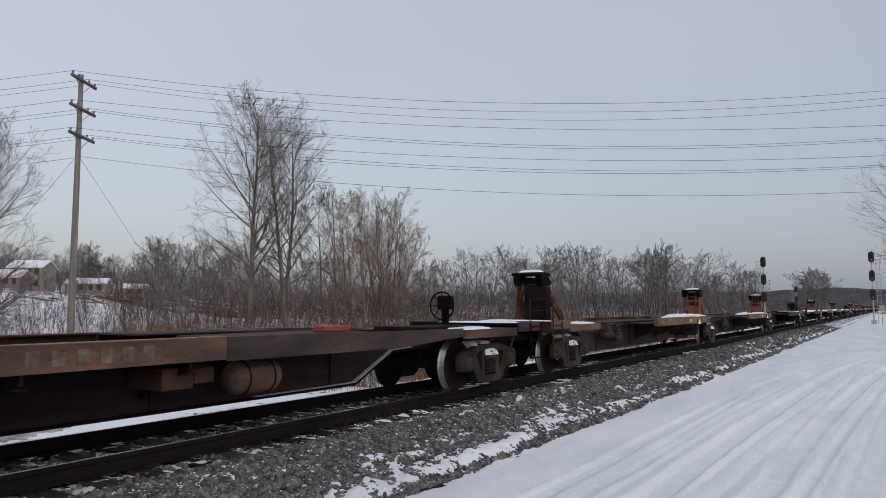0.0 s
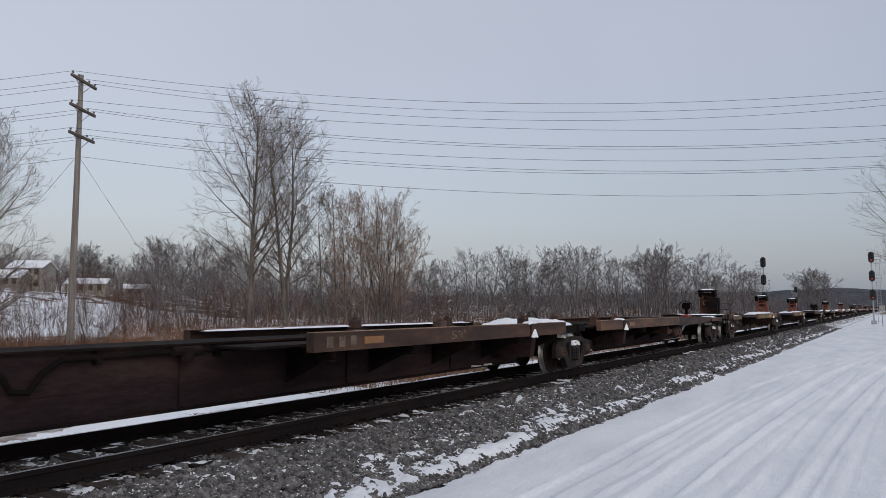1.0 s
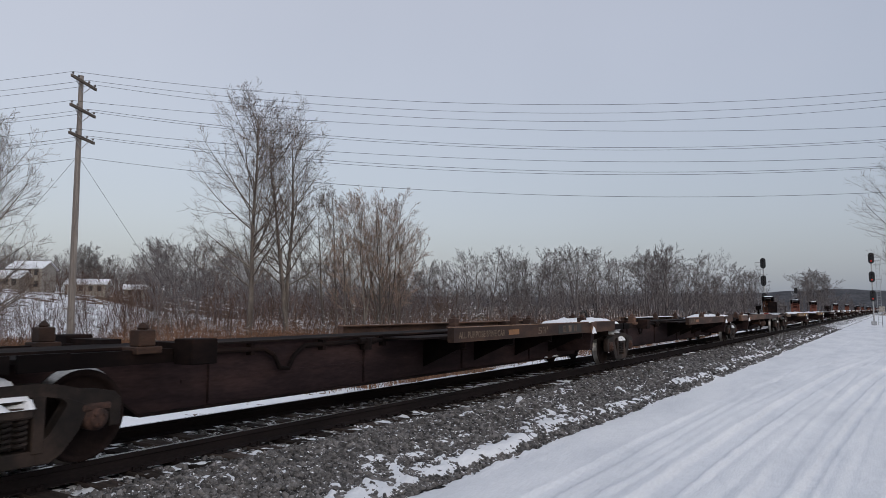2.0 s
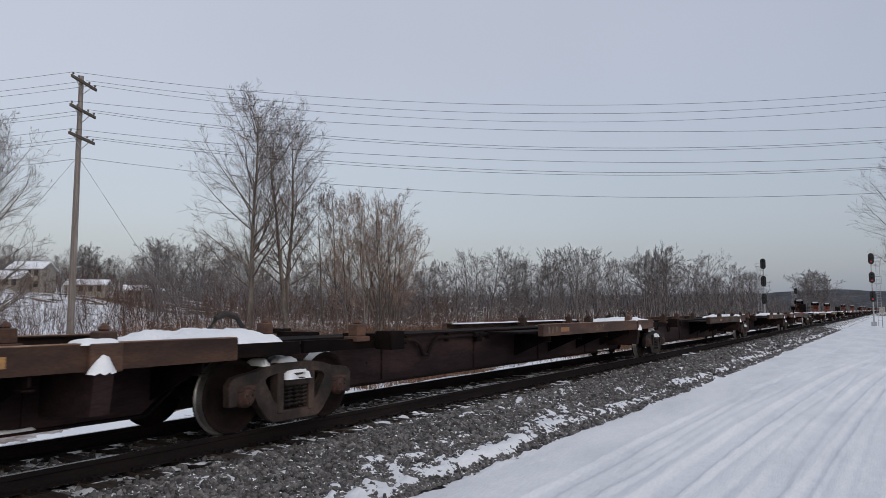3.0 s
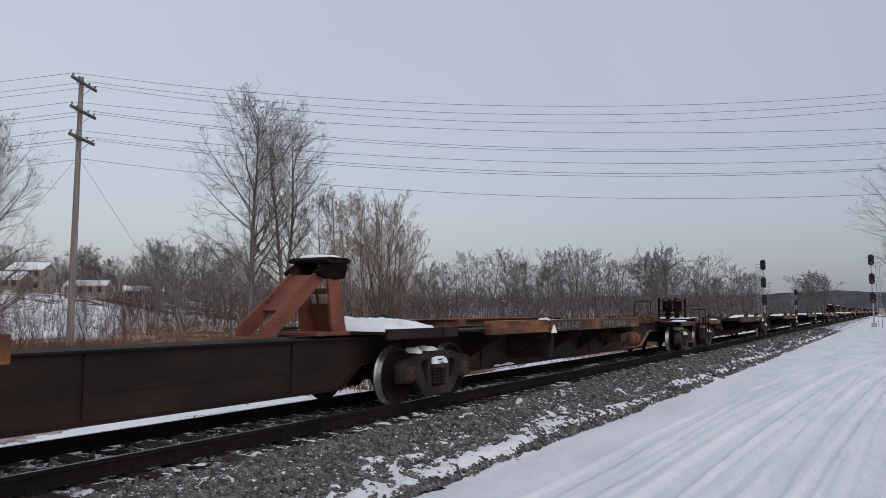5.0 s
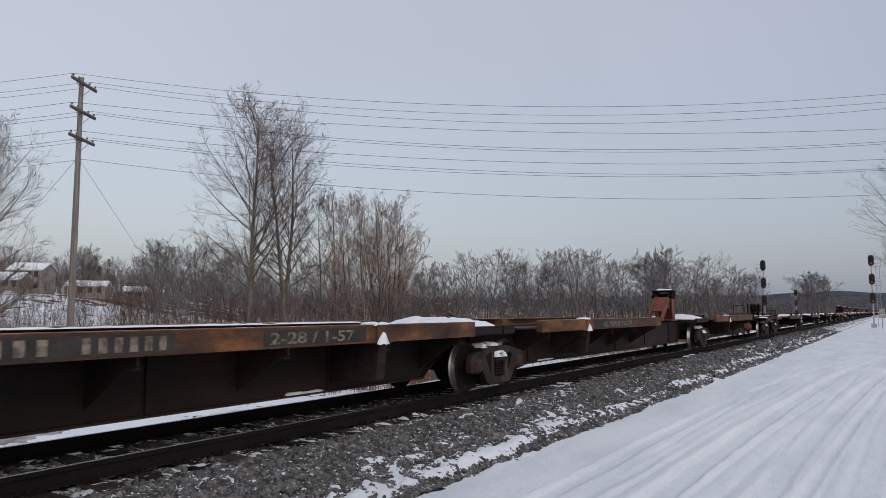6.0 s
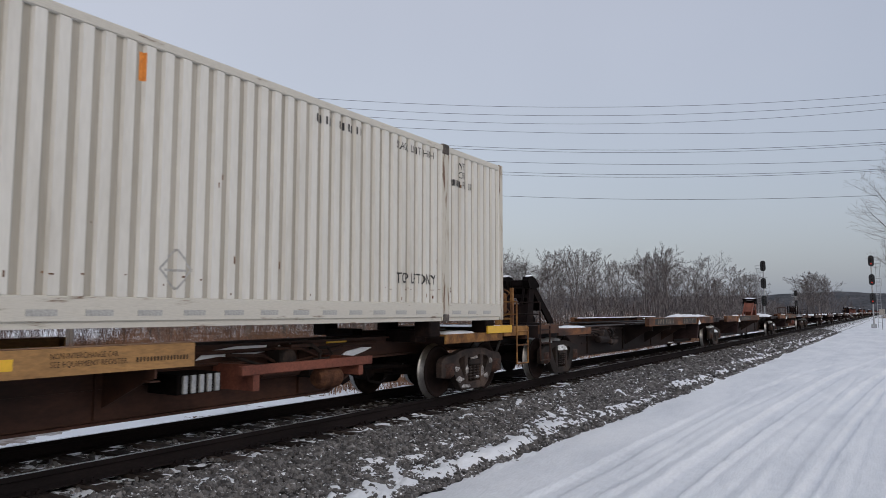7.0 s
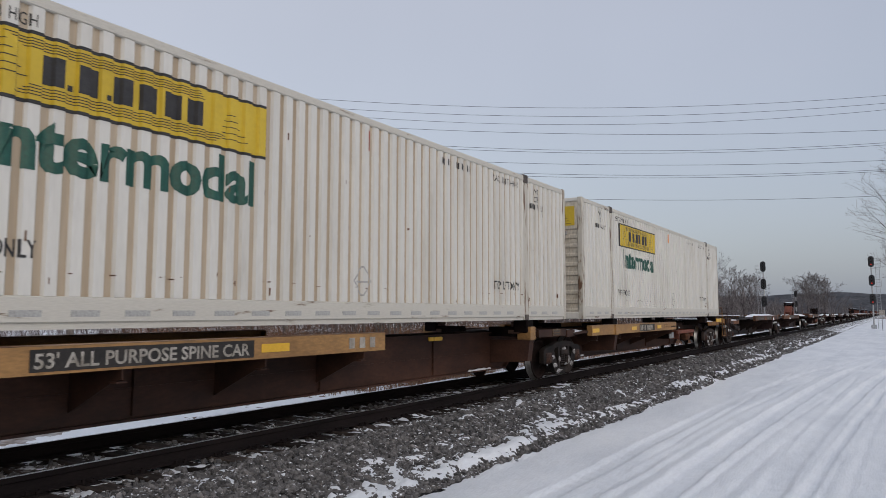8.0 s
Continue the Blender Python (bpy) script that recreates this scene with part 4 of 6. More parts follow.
# ---------------------------------------------------------------- houses on the hill
def house(w, d, h, roof, label):
    root = tagged(new("house"), label, "house")
    bm = bmesh.new()
    box(bm, -w / 2, w / 2, -d / 2, d / 2, -2.0, h)
    slab_x(bm, [(-d / 2, h), (d / 2, h), (0, h + roof)], -w / 2, w / 2)
    part("wall", bm, M["siding"], root)
    bm = bmesh.new()
    o = 0.5
    for s in (-1, 1):
        slab_x(bm, [(s * (d / 2 + o), h - o * roof / (d / 2)), (0, h + roof), (0, h + roof + .22), (s * (d / 2 + o), h - o * roof / (d / 2) + .22)], -w / 2 - .4, w / 2 + .4)
    part("roof", bm, M["snow"], root, "snow-covered roof")
    for fx in (-.34, -.12, .12, .34):
        for z in ((1.0, 2.3), (3.6, 4.9)):
            if z[1] < h:
                bm = bmesh.new()
                box(bm, fx * w - .55, fx * w + .55, -d / 2 - .06, -d / 2 + .02, z[0] - .08, z[1] + .08)
                win = part("window", bm, M["letter_new"], root)
                bm = bmesh.new()
                box(bm, fx * w - .46, fx * w + .46, -d / 2 - .08, -d / 2 - .062, *z)
                part("pane", bm, M["window"], win)
    for fy in (-.25, .25):
        bm = bmesh.new()
        box(bm, -w / 2 - .06, -w / 2 + .02, fy * d - .5, fy * d + .5, 1.0, 2.3)
        part("side_window", bm, M["window"], root)
    return root


for px, d, args, tr in ((60, 150, (7.0, 8, 5.2, 1.6, "two-storey beige house with a snow-covered roof"), -50), (18, 146, (7, 6, 2.6, 1.5, "low beige house wing with a snowy roof"), -50),
                        (160, 160, (9, 7, 2.7, 1.2, "low single-storey house with a snowy roof behind trees"), -42), (258, 172, (10, 7, 2.5, 1.2, "distant low house with a snowy roof among trees"), -35)):
    x, y = sight(px, d)
    z = float(land(np.array([x]), np.array([y]))[0])
    house(*args).matrix_basis = pose(x, y, z - .1, 0, 0, tr) @ Matrix.Scale(0.8, 4)


# ---------------------------------------------------------------- lettering
def glyphs(txt, size, bold=0.0, widen=1.0):
    """Flat outline of a word in the x-z plane, starting at the origin, facing -y."""
    cu = bpy.data.curves.new("word", "FONT")
    cu.body, cu.size, cu.offset, cu.resolution_u = txt, size, bold, 3
    ob = bpy.data.objects.new("word", cu)
    scene.collection.objects.link(ob)
    me = bpy.data.meshes.new_from_object(ob.evaluated_get(bpy.context.evaluated_depsgraph_get()))
    bm = bmesh.new()
    bm.from_mesh(me)
    bpy.data.objects.remove(ob)
    bpy.data.curves.remove(cu)
    bpy.data.meshes.remove(me)
    for v in bm.verts:
        v.co = Vector((v.co.x * widen, 0, v.co.y))
    return bm


def fit_word(bm, x0, x1, y, z):
    xs = [v.co.x for v in bm.verts]
    k = (x1 - x0) / (max(xs) - min(xs))
    for v in bm.verts:
        v.co = Vector((x0 + (v.co.x - min(xs)) * k, y, v.co.z + z))
    return bm


def letter_bars(x0, x1, n, y, z0, z1):
    bm = bmesh.new()
    w = (x1 - x0) / n
    for i in range(n):
        box(bm, x0 + w * (i + .22), x0 + w * (i + .74), y - .002, y + .002, z0, z1)
    return bm


def lump(x0, x1, y0, y1, z, h, seed=0, nx=14, ny=7):
    """A rounded heap of snow on a flat top."""
    def up(X, Y):
        a, b = (X - x0) / (x1 - x0), (Y - y0) / (y1 - y0)
        e = np.clip(4.6 * np.minimum(np.minimum(a, 1 - a) * (x1 - x0) / max(y1 - y0, .05), np.minimum(b, 1 - b)), 0, 1)
        return z - 0.012 + h * np.sqrt(e) * (0.6 + 0.7 * fbm(X * 5 + seed, Y * 5, seed + 50, 3)) * smooth(.26, .40, fbm(X * 3.1 + seed * 3, Y * 3.1, seed, 3))
    return sheet(np.linspace(x0, x1, nx), np.linspace(y0, y1, ny), up)


# ---------------------------------------------------------------- trucks
def make_wheelset():
    bm = bmesh.new()
    half = [(.065, -1.03), (.085, -.93), (.10, -.90), (.135, -.865), (.14, -.835), (.20, -.79), (.34, -.765), (.385, -.79), (.395, -.838), (.445, -.838), (.452, -.825), (.460, -.735),
            (.470, -.725), (.487, -.712), (.487, -.695), (.475, -.686), (.395, -.684), (.37, -.71), (.30, -.715), (.16, -.68), (.13, -.655), (.09, -.64)]
    prof = half + [(r, -y) for r, y in reversed(half)]
    k = len(prof)
    mats = [0] * (k - 1)
    for i in range(10, 13):
        mats[i] = 1
        mats[k - 2 - i] = 1
    lathe(bm, prof, 28, mats=mats)
    return part("wheelset", bm, [M["wheel"], M["tread"]])


def make_side_frame():
    """Cast frame: arched top chord, sloping arms, two columns and a bottom tie, with open windows between."""
    bm = bmesh.new()
    y0, y1 = -1.07, -.95
    slab(bm, [(-1.16, .36), (-1.17, .62), (-1.09, .70), (-.92, .73), (-.74, .745), (-.52, .80), (-.30, .83), (.30, .83), (.52, .80), (.74, .745), (.92, .73), (1.09, .70), (1.17, .62), (1.16, .36), (1.03, .36),
              (1.04, .53), (.98, .57), (.80, .57), (.74, .53), (.72, .40), (.66, .42), (.64, .60), (.52, .69), (.30, .715), (-.30, .715), (-.52, .69), (-.64, .60), (-.66, .42), (-.72, .40), (-.74, .53), (-.80, .57), (-.98, .57), (-1.02, .53), (-1.03, .36)], y0, y1)
    for s in (-1, 1):
        a = [(s * .80, .60), (s * .56, .69), (s * .58, .60), (s * .42, .36), (s * .36, .33), (s * .27, .30), (s * .27, .10), (s * .42, .10), (s * .54, .17), (s * .70, .36), (s * .75, .44), (s * .76, .53)]
        slab(bm, a if s > 0 else a[::-1], y0 - .006, y1 + .004)
        a = [(s * .235, .72), (s * .36, .72), (s * .355, .20), (s * .235, .20)]
        slab(bm, a if s > 0 else a[::-1], y0 - .016, y1 + .012)
    slab(bm, [(-.40, .235), (.40, .235), (.36, .10), (-.36, .10)], y0 - .003, y1 + .03)
    box(bm, -.21, .21, y0 + .01, y1, .66, .72)
    for v in bm.verts:
        v.co.x *= .945
    bmesh.ops.bevel(bm, geom=bm.edges[:], offset=.012, segments=1, affect="EDGES")
    return part("side_frame", bm, M["truck"])


def make_springs():
    bm = bmesh.new()
    turns, seg = 5, 6
    pts = [(.058 * math.cos(6.2832 * k / seg), -1.035 + .058 * math.sin(6.2832 * k / seg), .265 + .25 * k / (turns * seg)) for k in range(turns * seg + 1)]
    tube(bm, pts, .019, 4)
    return part("spring", bm, M["truck"])


def make_bolster():
    bm = bmesh.new()
    box(bm, -.21, .21, -.93, .93, .50, .72, .03)
    for s in (-1, 1):
        box(bm, -.22, .22, s * .99 - .13, s * .99 + .13, .53, .63, .02)
        box(bm, -.19, .19, *sorted((s * .98, s * .80)), .25, .53, .02)
    lathe_z(bm, [(.24, .70), (.24, .80), (.18, .82)], 20, (0, 0))
    return part("truck", bm, M["truck"])


def make_beam():
    bm = bmesh.new()
    slab_x(bm, [(-.75, .40), (0, .36), (.75, .40), (.75, .47), (0, .49), (-.75, .47)], .34, .40)
    return part("brake_beam", bm, M["truck"])


def lathe_z(bm, prof, seg, at):
    rings = [[bm.verts.new((at[0] + r * math.cos(6.28319 * k / seg), at[1] + r * math.sin(6.28319 * k / seg), z)) for k in range(seg)] for r, z in prof]
    for a, b in zip(rings, rings[1:]):
        for k in range(seg):
            bm.faces.new((a[k], a[(k + 1) % seg], b[(k + 1) % seg], b[k]))
    bm.faces.new(list(reversed(rings[0]))), bm.faces.new(rings[-1])


def make_bearing():
    bm = bmesh.new()
    lathe(bm, [(.05, -1.135), (.080, -1.13), (.095, -1.115), (.095, -1.08), (.125, -1.075), (.125, -.90)], 18)
    for k in range(3):
        a = 2.094 * k + .5
        lathe(bm, [(.016, -1.15), (.02, -1.125)], 6, (.055 * math.cos(a), 0, .055 * math.sin(a)))
    box(bm, -.15, .15, -1.09, -.93, .06, .14, .02)
    return part("bearing", bm, M["bearing"])


KIT = dict(wheelset=make_wheelset(), frame=make_side_frame(), spring=make_springs(), bolster=make_bolster(), bearing=make_bearing(), beam=make_beam())
KIT["snow"] = part("snow_patch", join([tuple(np.array(a) for a in lump(-.23, .23, -1.15, -.9, .63, .10, 3)), tuple(np.array(a) for a in lump(-.2, .2, -1.10, -.96, .705, .05, 5)), tuple(np.array(a) for a in lump(-.55, .10, -1.05, -.62, .815, .09, 6, 18, 10))]), M["snow"], smooth=True)
WB = 0.84


def add_truck(root, x, snow=True):
    tk = share(KIT["bolster"], root, pose(x, 0, 0))
    for turn in (0, 180):
        share(KIT["frame"], tk, pose(0, 0, 0, 0, 0, turn))
        for dx in (-.135, 0, .135):
            share(KIT["spring"], tk, pose(0, 0, 0, 0, 0, turn) @ pose(dx, 0, 0))
        share(KIT["beam"], tk, pose(0, 0, 0, 0, 0, turn))
        for s in (-1, 1):
            share(KIT["bearing"], tk, pose(s * WB, 0, .46, 0, 0, turn))
    for s in (-1, 1):
        share(KIT["wheelset"], tk, pose(s * WB, 0, .46))
    if snow:
        share(KIT["snow"], tk, Matrix())
    return tk


def slush(tk, seed):
    """Dirty snow thrown up and frozen onto the side frame."""
    rg3 = np.random.default_rng(seed)
    for x, z, w, h in ((-.62, .50, .16, .10), (-.50, .30, .26, .10), (-.30, .17, .34, .09), (.0, .66, .34, .07), (.02, .57, .30, .05), (.30, .40, .10, .22), (-.28, .44, .08, .20), (.45, .30, .16, .12), (.62, .56, .12, .12), (.1, .30, .2, .05)):
        bm = bmesh.new()
        n = 11
        edge = [(x + w * .5 * (.6 + .7 * rg3.random()) * math.cos(6.2832 * k / n), z + h * .5 * (.5 + .9 * rg3.random()) * math.sin(6.2832 * k / n)) for k in range(n)]
        rim = [bm.verts.new((q[0], -1.083, q[1])) for q in edge]
        top = [bm.verts.new((x + (q[0] - x) * .55, -1.10 - .02 * rg3.random(), z + (q[1] - z) * .55)) for q in edge]
        for k in range(n):
            bm.faces.new((rim[k], rim[(k + 1) % n], top[(k + 1) % n], top[k]))
        bm.faces.new(top)
        part("slush_patch", bm, M["slush"], tk, "dirty frozen snow")


# ---------------------------------------------------------------- spine cars
MOVERS = []          # things that ride along, with their place at the start
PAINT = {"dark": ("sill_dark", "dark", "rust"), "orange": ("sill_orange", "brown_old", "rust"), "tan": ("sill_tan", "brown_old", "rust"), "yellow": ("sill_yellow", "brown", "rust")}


def pedestal(x, y, z, root, h=.17):
    bm = bmesh.new()
    box(bm, x - .15, x + .15, y - .13, y + .13, z, z + .075, .01)
    box(bm, x - .10, x + .10, y - .09, y + .09, z + .075, z + h - .05, .012)
    lathe_z(bm, [(.05, z + h - .05), (.065, z + h - .03), (.045, z + h), (.015, z + h + .03)], 10, (x, y))
    part("container_pedestal", bm, M["sill_dark"], root)


def brake_stand(root, x, s, mat, tall=.62, z=1.22, y=-.25, framed=True):
    bm = bmesh.new()
    if framed:
        box(bm, x - .03, x + .03, y - .34, y - .28, z, z + tall + .15)
        box(bm, x - .03, x + .03, y + .28, y + .34, z, z + tall + .15)
        box(bm, x - .03, x + .03, y - .27, y + .27, z + .12, z + .16)
    box(bm, x - .07, x + .07, y - .17, y + .17, z + .25, z + tall + .05, .03)
    box(bm, x - .05, x + .05, y - .06, y + .06, z - .05, z + .3)
    st = part("brake_stand", bm, mat, root)
    bm = bmesh.new()
    c = Vector((x + s * .13, y, z + tall - .15))
    ring = [c + Vector((0, .28 * math.cos(a), .28 * math.sin(a))) for a in [6.28319 * k / 24 for k in range(25)]]
    tube(bm, ring, .017, 6)
    for k in range(8):
        a = 6.28319 * k / 8
        tube(bm, [c, c + Vector((0, .27 * math.cos(a), .27 * math.sin(a)))], .011, 5)
    tube(bm, [c - Vector((s * .08, 0, 0)), c + Vector((s * .03, 0, 0))], .06, 10)
    part("brake_wheel", bm, mat, st)


def ladder(root, x, s, mat, y=-1.34, top=1.2, bottom=.48, w=.5, rail=.55):
    bm = bmesh.new()
    for dx in (0, w):
        tube(bm, [(x + dx, y, top + (rail if dx == 0 else 0)), (x + dx, y, bottom)], .018, 6)
    for z in (bottom, (bottom + top) / 2, top - .08):
        tube(bm, [(x, y, z), (x + w, y, z)], .016, 6)
    if rail:
        tube(bm, [(x, y, top + rail), (x, y + .55, top + rail), (x, y + .55, top - .05)], .018, 6)
        tube(bm, [(x, y, top + rail * .5), (x, y + .55, top + rail * .5)], .014, 6)
    part("ladder", bm, mat, root)


def hitch(root, x, s, mat, z=1.2, h=1.08, cap=False):
    """Folding trailer hitch: a tapered tower, a forked head on top and a long strut that runs down towards s."""
    bm = bmesh.new()
    k = -s
    for y in (-.34, .295):
        q = [(x + k * .27, z), (x - k * .06, z), (x - k * .20, z + h * .90), (x + k * .06, z + h * .90)]
        slab(bm, q if k < 0 else q[::-1], y, y + .045)
    for f0, f1 in ((0, .44), (.58, .66), (.82, .90)):
        q0, q1 = x + k * (.27 - .24 * f0), x + k * (.27 - .24 * f1)
        q = [(q0, z + h * f0), (q0 - k * .04, z + h * f0), (q1 - k * .04, z + h * f1), (q1, z + h * f1)]
        slab(bm, q if k < 0 else q[::-1], -.294, .294)
    for y in (-.22, .17):
        q = [(x + k * .24, z + h * .44), (x + k * .20, z + h * .44), (x + k * .06, z + h * .82), (x + k * .10, z + h * .82)]
        slab(bm, q if k < 0 else q[::-1], y, y + .05)
    box(bm, x - .46, x + .42, -.42, .42, z - .02, z + .04, .01)
    tw = part("hitch", bm, mat, root)
    for y in (-.30, .30):
        bm = bmesh.new()
        q = [(x + k * .16, z + h * .80), (x - k * .05, z + h * .78), (x - k * .36, z + h * .82), (x - k * .40, z + h * .88), (x - k * .16, z + h * 1.02), (x + k * .02, z + h * 1.07), (x + k * .20, z + h * 1.04), (x + k * .24, z + h * .96)]
        slab(bm, q if k < 0 else q[::-1], y - .08, y + .08)
        part("hitch_head", bm, M["dark"], tw)
    if cap:
        bm = bmesh.new()
        slab(bm, [(x - .26, z + h * 1.02), (x + .26, z + h * 1.02), (x + .28, z + h * 1.06), (x + .20, z + h * 1.10), (x - .20, z + h * 1.10), (x - .28, z + h * 1.06)], -.40, .40)
        plate_ob = part("cap_plate", bm, M["dark"], tw)
        part("snow_cap", lump(x - .2, x + .2, -.34, .30, z + h * 1.10, .07, 4, 12, 12), M["snow"], plate_ob, "cap of snow", smooth=True)
    bm = bmesh.new()
    box(bm, x - .10, x + .12, -.17, .17, z + h * .84, z + h * .98, .02)
    part("king_pin_jaw", bm, M["dark"], tw)
    for y in (-.42, .18):
        part("snow_cap", lump(x - .15, x + .15, y + .05, y + .19, z + h * 1.045, .06, 3, 8, 6), M["snow"], tw, "cap of snow", smooth=True)
    bm = bmesh.new()
    a = [(x + s * .12, z + h * .84), (x + s * .26, z + h * .96), (x + s * 1.42, z + .13), (x + s * 1.46, z), (x + s * 1.20, z)]
    for y in (-.27, .22):
        slab(bm, a if s > 0 else a[::-1], y, y + .05)
    c = [(x + s * .30, z + h * .80), (x + s * .34, z + h * .84), (x + s * .98, z + h * .34), (x + s * .94, z + h * .30)]
    slab(bm, c if s > 0 else c[::-1], -.219, .219)
    part("strut", bm, mat, tw)
    return tw


def folded_hitch(root, x0, x1, z, mat):
    """Hitch laid flat on the deck: two long bars, a roller, a head plate and its feet."""
    bm = bmesh.new()
    box(bm, x0 + .1, x1, -.52, .52, z - .02, z + .035, .01)
    base = part("folded_hitch", bm, mat, root)
    for y in (-.46, -.18, .18, .46):
        bm = bmesh.new()
        slab(bm, [(x0, z + .04), (x1 - .15, z + .04), (x1 - .15, z + .15), (x0 + .35, z + .13), (x0 + .05, z + .20), (x0 - .02, z + .14)], y - .04, y + .04)
        part("bar", bm, mat, base)
    for x, r in ((x0 + .22, .075), (x0 + .75, .05), (x1 - .4, .06)):
        bm = bmesh.new()
        lathe(bm, [(r * .6, -.56), (r, -.55), (r, .55), (r * .6, .56)], 14, (x, 0, z + .15))
        part("roller", bm, M["rust"], base)
    bm = bmesh.new()
    slab(bm, [(x1 - .55, z + .04), (x1 + .12, z + .04), (x1 + .12, z + .19), (x1 - .2, z + .26), (x1 - .5, z + .20)], -.62, -.30)
    slab(bm, [(x1 - .55, z + .04), (x1 + .12, z + .04), (x1 + .12, z + .19), (x1 - .2, z + .26), (x1 - .5, z + .20)], .30, .62)
    part("head_plate", bm, mat, base)
    pedestal(x0 + 1.25, -.36, z + .04, root, .24)


def car_end(root, T, s, paint, gear):
    """Coupler end beyond the truck at T; s: which way the coupler points."""
    sm, dm = M["end_rust" if paint[0] == "sill_yellow" else paint[0]], M[paint[1]]
    bm = bmesh.new()
    box(bm, min(T - s * 1.5, T + s * 1.75), max(T - s * 1.5, T + s * 1.75), -.6, .6, 1.08, 1.16, .01)
    box(bm, min(T + s * .75, T + s * 1.75), max(T + s * .75, T + s * 1.75), -1.28, 1.28, 1.16, 1.20)
    part("end_deck", bm, dm, root)
    for y in (-1, 1):
        bm = bmesh.new()
        x0, x1 = sorted((T + s * .72, T + s * 1.78))
        box(bm, x0, x1, y * 1.31 - .02, y * 1.31 + .02, 1.03, 1.22, .008)
        part("end_sill", bm, sm, root)
        bm = bmesh.new()
        x0, x1 = sorted((T - s * 1.35, T + s * .70))
        box(bm, x0, x1, y * 1.29 - .02, y * 1.29 + .02, .96, 1.12, .008)
        box(bm, x0, x1, min(y * 1.29, y * .6), max(y * 1.29, y * .6), 1.085, 1.115)
        part("bolster_sill", bm, sm, root)
    bm = bmesh.new()
    x0, x1 = sorted((T + s * 1.72, T + s * 1.78))
    box(bm, x0, x1, -1.3, 1.3, .95, 1.21)
    x0, x1 = sorted((T + s * 1.1, T + s * 2.06))
    box(bm, x0, x1, -.11, .11, .72, .95, .02)
    box(bm, (T + s * 1.98) - .12, (T + s * 1.98) + .12, -.17, .17, .68, 1.0, .03)
    part("coupler", bm, dm, root)
    bm = bmesh.new()
    tube(bm, [(T + s * 1.7, -.35, .85), (T + s * 1.85, -.33, .60), (T + s * 2.0, -.30, .52), (T + s * 2.06, -.28, .55)], .028, 8)
    part("air_hose", bm, M["label_black"], root)
    ladder(root, (T + s * 1.5) - .25, s, M["end_rust"] if gear.get("ladder") == "yellow" else dm, rail=gear.get("rail", .5))
    if "brake" in gear:
        brake_stand(root, T + s * gear["brake"], -s if gear.get("flip") else s, M[gear.get("brake_mat", "dark")], y=gear.get("by", -.25), framed=gear.get("framed", 1), tall=gear.get("tall", .62))
    if "hitch" in gear:
        hitch(root, T + s * gear["hitch"], -s if gear.get("strut") else s, M[gear.get("hitch_mat", "dark")], cap=bool(gear.get("cabinet")))
        if gear.get("cabinet"):
            bm = bmesh.new()
            q = T + s * gear["hitch"] - .42
            box(bm, q - .10, q + .22, -.62, -.05, 1.22, 2.02, .02)
            for k in range(3):
                box(bm, q - .115, q - .101, -.56 + .17 * k, -.45 + .17 * k, 1.26, 1.60, .004)
            part("cabinet", bm, M["dark"], root, "tall dark steel box")
    if gear.get("loop"):
        bm = bmesh.new()
        x = T + s * gear["loop"]
        tube(bm, [(x, .1, 1.1), (x, .1, 1.82), (x + .06, .1, 1.87), (x + .06, .72, 1.87), (x, .72, 1.82), (x, .72, 1.1)], .022, 7)
        tube(bm, [(x, .1, 1.38), (x, .72, 1.38)], .018, 7)
        part("grab_rail", bm, dm, root)
    if gear.get("snow", 1):
        x0, x1 = sorted((T + s * .75, T + s * 1.7))
        part("snow_patch", lump(x0, x1, -1.2, .9, 1.20, .05, int(abs(T)) + 3), M["snow"], root, smooth=True)
    x0, x1 = sorted((T - s * .2, T - s * 1.2))
    part("snow_patch", lump(x0, x1, -1.28, -.75, 1.115, .06, int(abs(T)) + 9), M["snow"], root, smooth=True)


